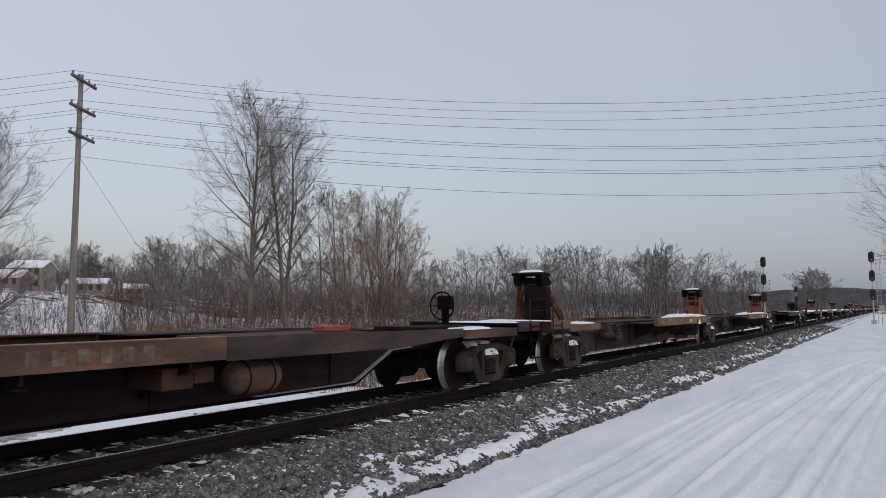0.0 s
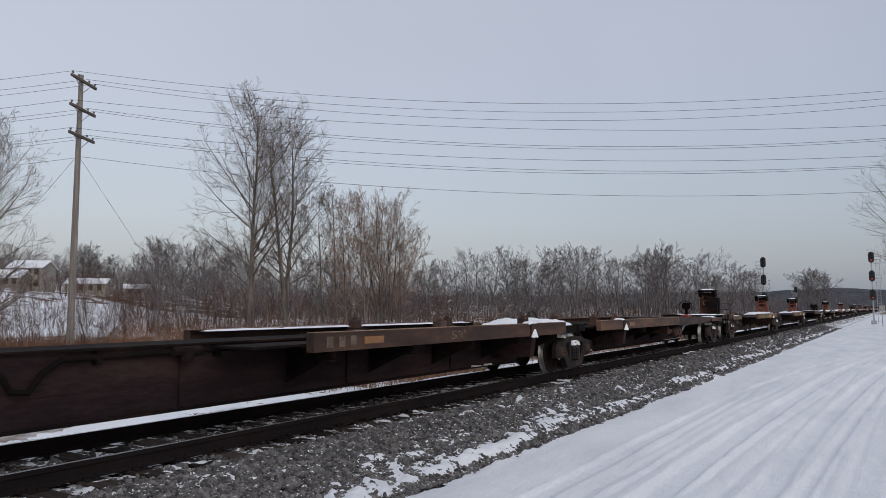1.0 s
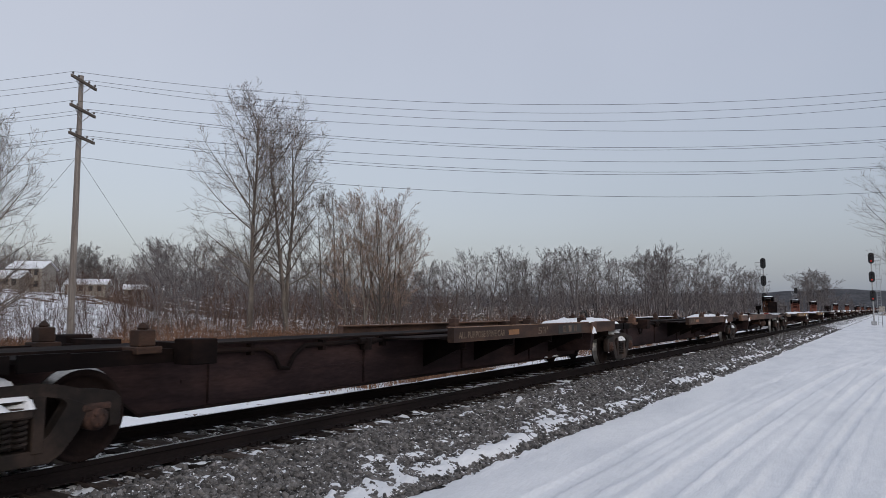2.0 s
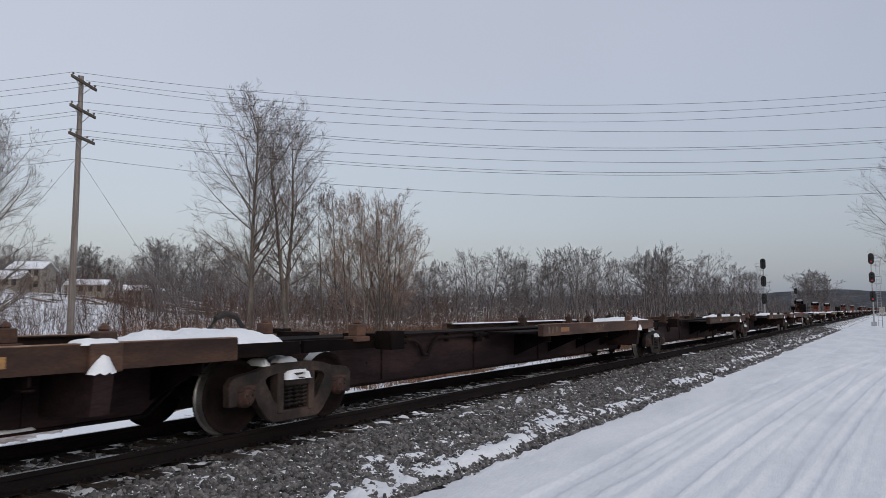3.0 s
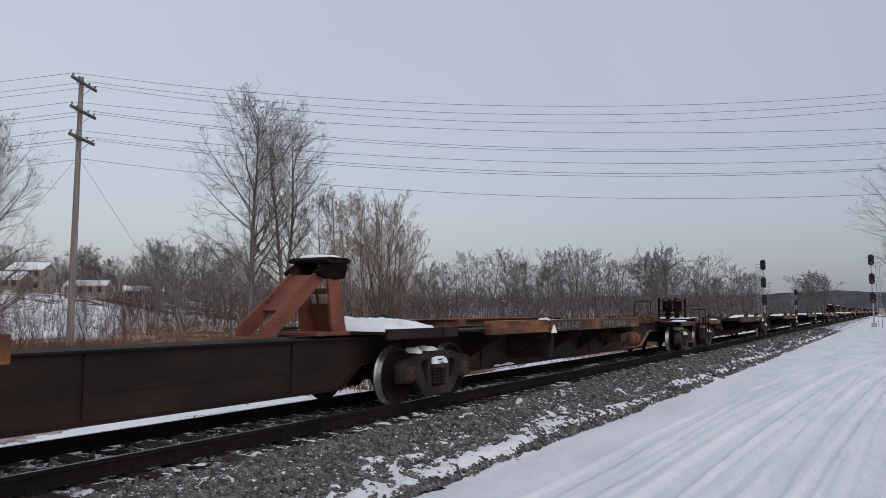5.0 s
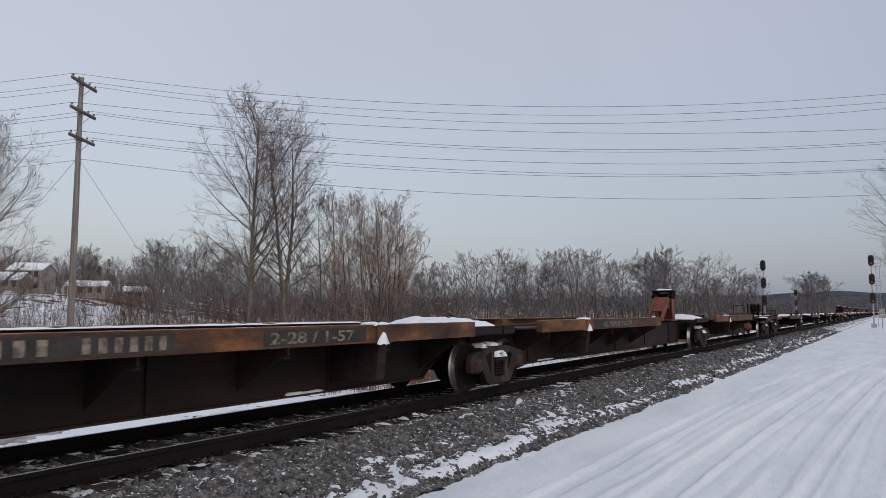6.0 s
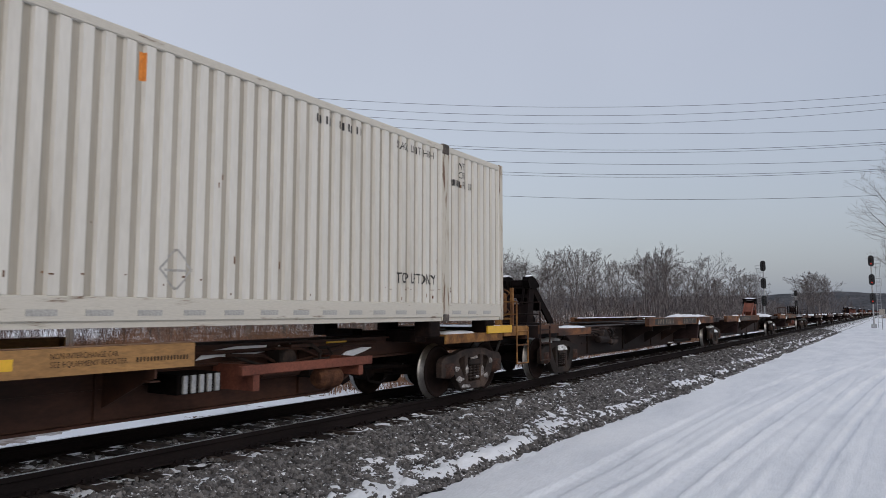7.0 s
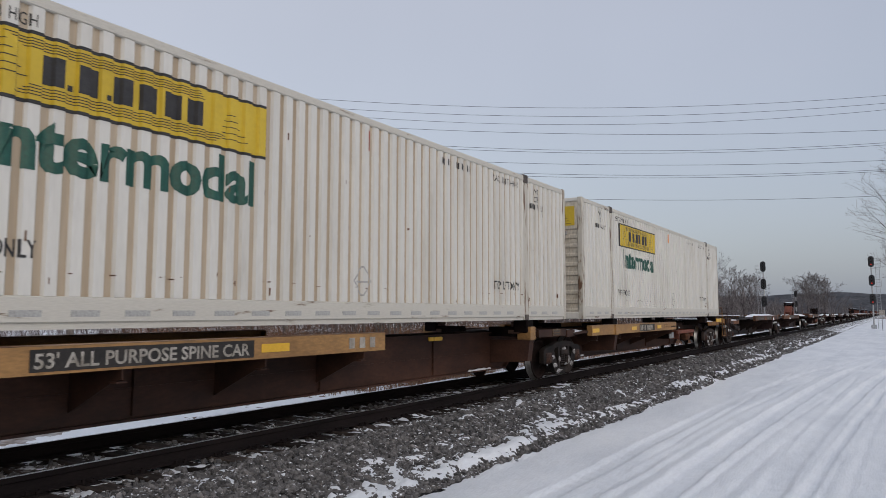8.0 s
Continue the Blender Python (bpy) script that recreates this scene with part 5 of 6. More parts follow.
def platform(name, tr, tf, paint, sill, casts, knobs, label, ztop=1.18, front="", rear="", gear=None, marks=(), tank=None, rig=None, pipe=None, hitches=(), full=True, snowcap=True, rearcast=None, mid_snow=True, plate=None):
    """One platform of a spine car between the truck centres tr and tf (places along the train)."""
    gear = gear or {}
    xc = (tr + tf) / 2
    root = tagged(new("spine_car"), label, "rail car", group="coupled spine cars")
    sm, dm = M[PAINT[paint][0]], M[PAINT[paint][1]]
    a, b = tr - xc, tf - xc
    # spine
    if rear:
        low_a = [(a - 1.7, 1.06), (a - 1.7, .80), (a + 1.6, .76), (a + 2.5, .32)]
    else:
        low_a = [(a + .08, 1.06), (a + .08, .74), (a + 1.30, .66), (a + 1.75, .32)]
    if front:
        low_b = [(b - 3.3, .32), (b - 2.3, .78), (b + 1.7, .80), (b + 1.7, 1.06)]
    else:
        low_b = [(b - 1.75, .32), (b - 1.30, .66), (b - .08, .74), (b - .08, 1.06)]
    outline = low_a + low_b
    bm = bmesh.new()
    slab(bm, outline, -.36, .36)
    x = low_a[3][0] + 1.0
    while x < low_b[0][0] - .5:
        box(bm, x - .012, x + .012, -.40, .40, .34, 1.04)
        x += 3.1
    box(bm, low_a[3][0] + .6, low_b[0][0] - .6, -.372, .372, .62, .66)
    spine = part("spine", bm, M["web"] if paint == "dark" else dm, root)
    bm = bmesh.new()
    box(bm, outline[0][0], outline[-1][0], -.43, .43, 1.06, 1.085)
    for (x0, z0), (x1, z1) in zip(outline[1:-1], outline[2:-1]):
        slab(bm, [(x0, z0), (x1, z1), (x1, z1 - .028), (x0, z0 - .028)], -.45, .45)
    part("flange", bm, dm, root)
    for T, s, on in ((b, 1, front),):
        # pale strip along the sloping lower flange of the coupler end
        if on and paint != "yellow":
            bm = bmesh.new()
            p = [(T - s * 3.3, .335), (T - s * 2.3, .795), (T - s * 1.7, .815), (T - s * 1.7, .822), (T - s * 2.31, .804), (T - s * 3.31, .345), (T - s * 5.4, .337), (T - s * 5.4, .328)]
            slab(bm, p if s < 0 else p[::-1], -.448, -.372)
            part("snow_line", bm, M["galv" if paint == "dark" else "edge"], root)
    # side sills, runways, outriggers
    s0, s1 = sill[0] - xc, sill[1] - xc
    zb = ztop - .25
    cross = [(-1.29, zb), (-1.17, zb), (-1.17, zb + .015), (-1.275, zb + .015), (-1.275, ztop - .015), (-1.15, ztop - .015), (-1.15, ztop), (-1.29, ztop)]
    for side in (1, -1):
        bm = bmesh.new()
        slab_x(bm, [(side * y, z) for y, z in cross][::side], s0, s1)
        for x in (s0, s1 - .02):
            box(bm, x + .001, x + .019, *sorted((side * -1.274, side * -1.16)), zb + .016, ztop - .016)
        sill_ob = part("side_sill", bm, sm, root)
        bm = bmesh.new()
        box(bm, s0 + .01, s1 - .01, *sorted((side * -1.293, side * -1.155)), ztop + .001, ztop + .012, .004)
        part("sill_edge", bm, M["edge"], sill_ob, "worn dusty top edge with its lit line painted on")
        if name in ("P2", "P4", "Q3"):
            ya, yb = sorted((side * -1.28, side * -.98))
            part("snow_patch", lump(s0 + .2, s1 - .3, ya, yb, ztop - .006, .024, int(abs(tr * 3)) + 4 + side, 70, 6), M["snow"], sill_ob, "thin patchy snow", smooth=True)
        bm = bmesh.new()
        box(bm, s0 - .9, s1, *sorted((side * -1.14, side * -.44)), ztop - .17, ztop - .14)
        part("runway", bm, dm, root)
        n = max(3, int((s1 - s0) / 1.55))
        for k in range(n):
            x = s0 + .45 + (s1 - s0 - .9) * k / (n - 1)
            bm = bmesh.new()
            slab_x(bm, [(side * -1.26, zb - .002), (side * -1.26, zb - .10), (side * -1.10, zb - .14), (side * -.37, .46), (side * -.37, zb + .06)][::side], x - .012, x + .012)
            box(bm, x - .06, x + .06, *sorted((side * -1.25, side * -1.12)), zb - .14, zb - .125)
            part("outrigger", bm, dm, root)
    if plate:
        for side in (1, -1):
            bm = bmesh.new()
            q0, q1 = plate[0] - xc, plate[1] - xc
            slab(bm, [(q0, ztop), (q1 + 2.7, ztop - .03), (q1 + 2.7, ztop - .17), (q1 + .9, ztop - .28), (q0, zb - .02)], *sorted((side * -1.285, side * -1.27)))
            slab_x(bm, [(side * -1.285, ztop), (side * -.4, ztop), (side * -.4, ztop - .02), (side * -1.285, ztop - .02)][::side], q0, q1)
            part("side_plate", bm, M["plate"], root)
        bm = bmesh.new()
        q1 = plate[1] - xc
        box(bm, q1 - .78, q1 - .22, -1.16, -.95, ztop + .005, ztop + .085, .01)
        part("tool_box", bm, M["red"], root, "small bright red box")
    for u in casts + ([rearcast] if rearcast else []):
        x = u - xc
        own = u == rearcast
        for side in (1, -1):
            bm = bmesh.new()
            hw = .12 if paint == "yellow" else .17
            box(bm, x - hw, x + hw, *sorted((side * -1.335, side * -1.02)), ztop - .27, ztop + .006, .012)
            if not own:
                leg = bmesh.new()
                slab_x(leg, [(side * -1.30, ztop - .27), (side * -1.24, .50), (side * -.37, .44), (side * -.37, ztop - .27)][::side], x - .10, x + .10)
                part("support_leg", leg, M["brown"] if paint == "yellow" else M["web"], root)
                if side > 0:
                    part("snow_patch", lump(x - 1.1, x - .12, -.448, -.366, .32, .045, int(abs(u)) + 2, 16, 4), M["snow"], root, smooth=True)
            else:
                box(bm, x - .13, x + .13, *sorted((side * -1.02, side * -.36)), ztop - .24, ztop - .04)
                box(bm, min(x, a + .5), x, *sorted((side * -1.0, side * -.92)), ztop - .25, ztop - .10)
            part("support_casting", bm, sm if not own else dm, root)
        if snowcap and not own:
            part("snow_patch", lump(x - .25, x + .17, -1.32, -1.02, ztop + .004, .06, int(abs(u))), M["snow"], root, smooth=True)
            bm = bmesh.new()
            rows = []
            for k in range(6):
                f = k / 5
                w = .13 * (1 - f) ** .8 + .012
                rows.append([bm.verts.new((x - .06 + .03 * f + w * math.cos(q) * (1 + .2 * math.sin(5 * q + u)), -1.315 - .075 * (1 - f) ** .7 * math.sin(q) - .01, ztop - .275 + .19 * f + .012 * math.sin(7 * q + k))) for q in [math.pi * i / 8 for i in range(9)]])
            for r0, r1 in zip(rows, rows[1:]):
                for q0, q1, q2, q3 in zip(r0, r0[1:], r1[1:], r1):
                    bm.faces.new((q0, q1, q2, q3))
            part("snow_patch", bm, M["snow"], root, smooth=True)
    for u in knobs:
        for y in (-.95, .95):
            pedestal(u - xc, y, ztop - .14, root, .30)
    # decks over the articulated ends, with snow
    for T, s, on in ((b, 1, front), (a, -1, rear)):
        if on:
            car_end(root, T, s, PAINT[paint], gear)
        else:
            bm = bmesh.new()
            x0, x1 = sorted((T - s * .04, T - s * (1.55 if s > 0 else .5)))
            box(bm, x0, x1, -1.12, 1.12, ztop - .17, ztop - .12, .006)
            box(bm, x0, x1, -1.16, -1.10, ztop - .24, ztop - .08)
            box(bm, x0, x1, 1.10, 1.16, ztop - .24, ztop - .08)
            part("end_deck", bm, dm, root)
            if mid_snow and s > 0:
                part("snow_patch", lump(x0 + .05, x1, -1.13, .8, ztop - .12, .20, int(abs(T * 7)) + int(abs(tr)), 34, 18), M["snow"], root, smooth=True)
    bm = bmesh.new()
    tube(bm, [(a - .62, -.1, 1.06), (a - .60, -.1, 1.26), (a - .50, -.1, 1.39), (a - .33, -.1, 1.45), (a - .16, -.1, 1.40), (a - .05, -.1, 1.27), (a - .02, -.1, 1.08)], .036, 8)
    if not rear and full and paint != "yellow":
        part("air_hose", bm, M["label_black"], root)
    else:
        bm.free()
    tk = add_truck(root, b, paint != "yellow")
    if paint == "yellow":
        slush(tk, int(abs(b * 10)))
    if rear:
        add_truck(root, a)
    if full:
        x0, x1 = (low_a[3][0] + .3, s0 + .2) if not front else (s1, low_b[0][0])
        if pipe:
            p = [q - xc for q in pipe]
            bm = bmesh.new()
            tube(bm, [(p[0], -.43, .98), (p[1] - .28, -.43, .97), (p[1] - .10, -.44, .88), (p[1], -.45, .70), (p[1] + .16, -.45, .68), (p[1] + .30, -.44, .86), (p[1] + .5, -.43, .98), (p[2], -.42, 1.0)], .034, 8)
            for q in (p[1] - .5, p[1] + .9, p[2] - .4):
                box(bm, q - .03, q + .03, -.46, -.36, .90, 1.05)
            part("brake_pipe", bm, dm, root)
            bm = bmesh.new()
            tube(bm, [(p[2] - .9, -.46, .86), (p[2] - .9, -.46, 1.04)], .09, 10)
            tube(bm, [(p[2] - 1.1, -.47, 1.0), (p[2] - .7, -.47, 1.0)], .055, 8)
            part("valve", bm, dm, root)
        if tank:
            x = tank - xc
            bm = bmesh.new()
            tube(bm, [(x - .40, -.95, .67), (x - .36, -.95, .67), (x - .29, -.95, .67), (x + .29, -.95, .67), (x + .36, -.95, .67), (x + .40, -.95, .67)], [.06, .15, .20, .20, .15, .06], 18)
            tk = part("air_tank", bm, M["redbrown" if paint == "orange" else "sill_dark"], root)
            for q in (-.2, .2):
                bm = bmesh.new()
                lathe_ring(bm, x + q, -.95, .67, .206)
                box(bm, x + q - .03, x + q + .03, -.95, -.36, .84, .90)
                part("tank_strap", bm, dm, tk)
            bm = bmesh.new()
            box(bm, x - 1.35, x - .95, -1.05, -.45, .62, .86, .01)
            box(bm, x - .90, x - .62, -1.0, -.5, .66, .84, .01)
            part("retainer_box", bm, M["brown"], root)
        if rig:
            x = rig - xc
            bm = bmesh.new()
            tube(bm, [(x - .57, -.62, .72), (x - .55, -.62, .72), (x + .15, -.62, .72), (x + .17, -.62, .72)], [.07, .10, .10, .07], 12)
            part("brake_cylinder", bm, dm, root)
            for name, pts, r in (("push_rod", [(x + .15, -.62, .72), (x + .55, -.60, .70)], .03),
                                 ("brake_rod", [(x - 1.0, -.52, .95), (x - .4, -.54, .92), (x - .1, -.56, .78), (x + .5, -.54, .84), (x + 1.3, -.48, .98)], .022),
                                 ("brake_pipe", [(x - .2, -.56, 1.0), (x + .3, -.58, .98), (x + .62, -.58, .86), (x + .60, -.58, .66)], .02),
                                 ("brake_pipe", [(x - 1.6, -.46, .86), (x - .5, -.50, .84), (x - .2, -.50, .62)], .02),
                                 ("train_line", [(x - 1.9, -.43, .99), (x - .6, -.44, .99), (x + .4, -.44, 1.0), (x + 2.2, -.42, 1.0)], .026)):
                bm = bmesh.new()
                tube(bm, pts, r, 8)
                part(name, bm, dm, root)
            for pts, r in (([(x + .15, -.50, 1.02), (x + .45, -.62, 1.03), (x + .62, -.64, .92), (x + .60, -.62, .78), (x + .80, -.62, .72), (x + 1.15, -.60, .74)], .030),
                           ([(x + .55, -.50, .98), (x + .82, -.60, .98), (x + .90, -.62, .88), (x + .80, -.62, .82), (x + .5, -.6, .82)], .022),
                           ([(x - .9, -.48, .95), (x - .55, -.58, .82), (x - .2, -.60, .76), (x + .3, -.60, .77)], .020)):
                bm = bmesh.new()
                tube(bm, pts, r, 8)
                part("air_hose", bm, M["truck"], root)
            bm = bmesh.new()
            tube(bm, [(x + .62, -.58, .60), (x + .66, -.58, .60), (x + 1.05, -.58, .62), (x + 1.10, -.58, .62)], [.06, .085, .085, .05], 12)
            part("slack_adjuster", bm, M["truck"], root)
            bm = bmesh.new()
            tube(bm, [(x - .02, -.70, .86), (x - .02, -.66, .86), (x - .02, -.46, .86), (x - .02, -.40, .86)], [.05, .13, .13, .08], 14)
            part("control_valve", bm, M["truck"], root)
            bm = bmesh.new()
            box(bm, x + .05, x + .62, -.62, -.40, 1.00, 1.05, .008)
            part("valve_shield", bm, dm, root)
            for q in ((x - .20, x + .06, -.66, -.40, .80, .98), (x + .34, x + .64, -.70, -.42, .58, .70)):
                bm = bmesh.new()
                box(bm, *q, .02)
                part("valve_box", bm, M["truck"], root)
    for item in hitches:
        hitch(root, item[0] - xc, item[1], M[item[2]], z=1.14, cap=True)
    if name == "Q1":
        folded_hitch(root, -77.6 - xc, -75.2 - xc, 1.10, M["rust"])
    # markings
    for kind, txt, m0, m1 in marks:
        m0, m1 = m0 - xc, m1 - xc
        z = zb + .065
        if m0 > s1:
            continue
        if kind == "text":
            hgt = min(.20, (m1 - m0) / max(1, len(txt)) * 1.9)
            part("lettering", fit_word(glyphs(txt, hgt, .004), m0, m1, -1.2965, z + .06 - hgt * .36), M["letter_new" if paint == "yellow" else "letter_tan" if paint == "dark" else "letter"], root, "worn white lettering")
        elif kind == "bars":
            w = (m1 - m0) / int(txt)
            for i in range(int(txt)):
                part("marking", letter_bars(m0 + w * i, m0 + w * (i + 1), 1, -1.2965, z - .012, z + .135), M["letter_new" if paint == "yellow" else "letter_tan" if paint == "dark" else "letter"], root, "worn painted car mark")
        elif kind == "panel":
            bm = bmesh.new()
            box(bm, m0, m1, -1.2945, -1.291, zb + .025, ztop - .025)
            part("marking_panel", bm, M["label_black"], root)
        else:
            bm = bmesh.new()
            box(bm, m0, m1, -1.2955, -1.291, zb + .075, zb + .175)
            part("reflector", bm, M[txt], root)
    # worn ends of paint and small reflectors on bolsters
    MOVERS.append((root, xc))
    return root


def lathe_ring(bm, x, y, z, r):
    n = 20
    pts = [(x, y + r * math.cos(6.28319 * k / n), z + r * math.sin(6.28319 * k / n)) for k in range(n + 1)]
    tube(bm, pts, .012, 5)


# old dark five-unit car
OLD = "empty dark brown spine car platform with snow"
platform("P1", -3.7, 12.17, "dark", (-2.41, 5.55), [-0.46], [-.28, -2.0], OLD + " and an air tank", front="c", tank=6.25, plate=(5.56, 8.1), gear=dict(brake=.25, flip=1, by=.1, rail=0, framed=0, tall=.48),
         marks=(("text", "53'", .73, 1.1), ("bars", "4", 2.28, 3.09), ("bars", "6", 3.29, 4.67), ("patch", "reflect_old", -.04, .41)))
platform("P2", -20.37, -3.7, "dark", (-13.18, -4.75), [-6.49], [-6.3, -9.6, -18.9], OLD, pipe=(-18.2, -16.5, -13.6), rearcast=-18.48,
         marks=(("bars", "3", -12.99, -12.25), ("patch", "reflect_old", -12.13, -11.68), ("text", "53'", -9.78, -9.3)))
platform("P3", -37.0, -20.37, "dark", (-29.85, -21.5), [-23.19], [-23.04, -26.17, -35.6], OLD, pipe=(-34.8, -33.1, -30.3), rearcast=-35.1,
         marks=(("text", "ALL PURPOSE SPINE CAR", -29.7, -27.95), ("patch", "reflect_old", -27.79, -27.34), ("text", "53'", -26.43, -25.93), ("panel", "", -25.35, -23.95), ("bars", "3", -25.15, -24.17)))
platform("P4", -53.58, -37.0, "dark", (-46.31, -38.0), [-39.52], [-39.4, -42.7, -52.2], OLD, pipe=(-51.4, -49.7, -46.8), rearcast=-51.69,
         marks=(("bars", "3", -46.13, -45.48), ("patch", "reflect_old", -45.35, -44.87), ("text", "53'", -43.11, -42.53)))
platform("P5", -69.46, -53.58, "dark", (-63.1, -54.77), [-56.4], [-56.2, -59.4, -67.6], OLD + " and brake gear", rear="c", rig=-65.3, gear=dict(brake=1.66, rail=.35, flip=1),
         marks=(("bars", "6", -61.02, -59.64), ("text", "53'", -58.55, -58.16), ("patch", "sill_yellow", -58.03, -57.3), ("bars", "4", -62.13, -61.2)))
# orange three-unit car
ORG = "empty spine car with faded orange sills"
platform("Q1", -90.48, -73.49, "orange", (-89.0, -79.82), [-86.14], [], ORG + " and a red-brown air tank", ztop=1.30, front="c", tank=-79.4, gear=dict(brake=.82, rail=.5, loop=-.2, flip=1),
         marks=(("panel", "", -83.06, -80.57), ("bars", "4", -82.88, -82.06), ("bars", "6", -81.87, -80.92), ("panel", "", -85.94, -84.32), ("text", "2-28 / 1-57", -85.88, -84.47)))
platform("Q2", -108.41, -90.48, "orange", (-106.86, -97.58), [-104.1], [], ORG + " and a red trailer hitch", ztop=1.30, hitches=((-92.3, -1, "redbrown"),),
         marks=(("panel", "", -103.69, -100.42), ("text", "ALL PURPOSE SPINE CAR", -103.0, -100.56)))
platform("Q3", -125.47, -108.41, "orange", (-119.05, -109.75), [-112.5], [], ORG + " and a black trailer hitch", ztop=1.30, rear="c", rig=-121.2, gear=dict(hitch=.05, strut=1, rail=.5, snow=0),
         marks=(("panel", "", -118.43, -116.1), ("bars", "4", -118.16, -117.38), ("bars", "6", -117.15, -116.16), ("panel", "", -114.85, -112.9), ("text", "2-28 / 1-57", -114.75, -113.16)))
# yellow car with containers
YEL = "spine car platform with dirty yellow side sills carrying a container"
R1 = platform("R1", -145.5, -129.58, "yellow", (-144.18, -136.0), [-142.35], [-142.35], YEL, ztop=1.17, front="c", gear=dict(brake=1.7, brake_mat="end_rust", ladder="yellow", rail=.5, by=-.7), rig=-133.9, snowcap=False,
         marks=(("panel", "", -140.22, -138.64), ("bars", "4", -140.17, -139.57), ("bars", "6", -139.51, -138.84), ("patch", "reflect", -140.96, -140.52), ("patch", "reflect", -138.33, -137.88), ("patch", "reflect", -144.14, -143.66)))
R2 = platform("R2", -162.1, -145.5, "yellow", (-161.2, -152.76), [-159.2, -147.71], [-159.2, -147.71], YEL, ztop=1.20, rearcast=None, snowcap=False, mid_snow=False,
         marks=(("panel", "", -157.9, -155.32), ("text", "53' ALL PURPOSE SPINE CAR", -157.86, -155.39), ("patch", "reflect", -155.2, -154.74), ("bars", "3", -153.64, -152.95)))
# cars ahead
ahead = [platform("W1", 16.32, 32.0, "tan", (23.0, 30.6), [28.6], [], "empty dirty tan spine car platform with a black trailer hitch", ztop=1.17, rear="c", rig=20.3, gear=dict(hitch=0.0, strut=1, rail=.5, cabinet=1, hitch_mat="rust"), marks=(("bars", "6", 24.0, 26.4), ("patch", "reflect_old", 23.3, 23.7), ("patch", "reflect", 27.2, 27.6), ("patch", "reflect_old", 29.4, 29.9))),
         platform("W2", 32.0, 49.3, "tan", (40.2, 48.2), [46.2], [], "empty dirty tan spine car platform with a red trailer hitch", ztop=1.17, hitches=((33.3, 1, "redbrown"),), rig=37.0, marks=(("bars", "5", 41.6, 43.6), ("patch", "reflect_old", 40.5, 40.9), ("patch", "reflect", 44.4, 44.8), ("patch", "reflect_old", 47.2, 47.7))),
         platform("W3", 49.3, 66.6, "dark", (57.4, 65.2), [63.4], [], "empty brown spine car platform with a red trailer hitch", ztop=1.17, hitches=((51.0, 1, "redbrown"),), front="c", gear=dict(brake=1.4))]
u0 = 70.7
for n in range(5):
    T = u0
    for k in range(5):
        L = 15.9 if k in (0, 4) else 16.65
        if n == 0:
            lab = "empty spine car platform, brown and snow-dusted, far along the train"
            pt = ("dark", "orange", "tan")[k % 3]
            s0, s1 = (T + 6.9, T + L - 1.2) if k < 4 else (T + 1.3, T + 9.2)
            ahead.append(platform("V", T, T + L, pt, (s0, s1), [T + L - 2.9 if k < 4 else T + 3.2], [T + 2, T + L - 2.7], lab, rear="c" if k == 0 else "", front="c" if k == 4 else "",
                                  hitches=((T + 2.2, 1, "redbrown"),) if k in (1, 3) else (), full=k < 2, gear=dict(brake=1.5)))
        else:
            src = ahead[3 + k]
            cp = copy_thing(src, Matrix())
            MOVERS.append((cp, T + L / 2))
        T += L
    u0 = T + 4.1


# ---------------------------------------------------------------- containers
CL, CW, CH = 15.95, 1.295, 3.0
PITCH, GROOVE = 0.225, 0.036
POSTS = (-5.83, 5.88)


def ribs(x0, x1):
    """Break points (x, depth, groove face follows) of the corrugated side between two posts."""
    n = max(1, round((x1 - x0) / PITCH))
    p = (x1 - x0) / n
    out = []
    for k in range(n):
        x = x0 + p * k
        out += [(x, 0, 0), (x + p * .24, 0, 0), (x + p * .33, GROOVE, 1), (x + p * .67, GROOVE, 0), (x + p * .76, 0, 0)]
    out.append((x1, 0, 0))
    return out


SECTIONS = [(-CL / 2 + .14, POSTS[0] - .11), (POSTS[0] + .11, POSTS[1] - .11), (POSTS[1] + .11, CL / 2 - .14)]
BREAKS = [b for a in SECTIONS for b in ribs(*a)]


def depth_at(x):
    for (x0, d0, _), (x1, d1, _) in zip(BREAKS, BREAKS[1:]):
        if x0 <= x <= x1:
            return d0 + (d1 - d0) * (x - x0) / max(x1 - x0, 1e-6)
    return 0.0


def wrap(bm, off=.004):
    """Lays flat lettering onto the corrugated wall."""
    lo, hi = min(v.co.x for v in bm.verts), max(v.co.x for v in bm.verts)
    for x, _, _ in BREAKS:
        if lo < x < hi:
            bmesh.ops.bisect_plane(bm, geom=bm.verts[:] + bm.edges[:] + bm.faces[:], plane_co=(x, 0, 0), plane_no=(1, 0, 0))
    for v in bm.verts:
        v.co.y = -CW + depth_at(v.co.x) - off
    return bm


def flat(x0, x1, z0, z1):
    bm = bmesh.new()
    bm.faces.new([bm.verts.new(p) for p in ((x0, 0, z0), (x1, 0, z0), (x1, 0, z1), (x0, 0, z1))])
    return bm


def word(txt, x0, x1, z, h, bold=.0):
    bm = glyphs(txt, h / .69, bold)
    return wrap(fit_word(bm, x0, x1, 0, z))


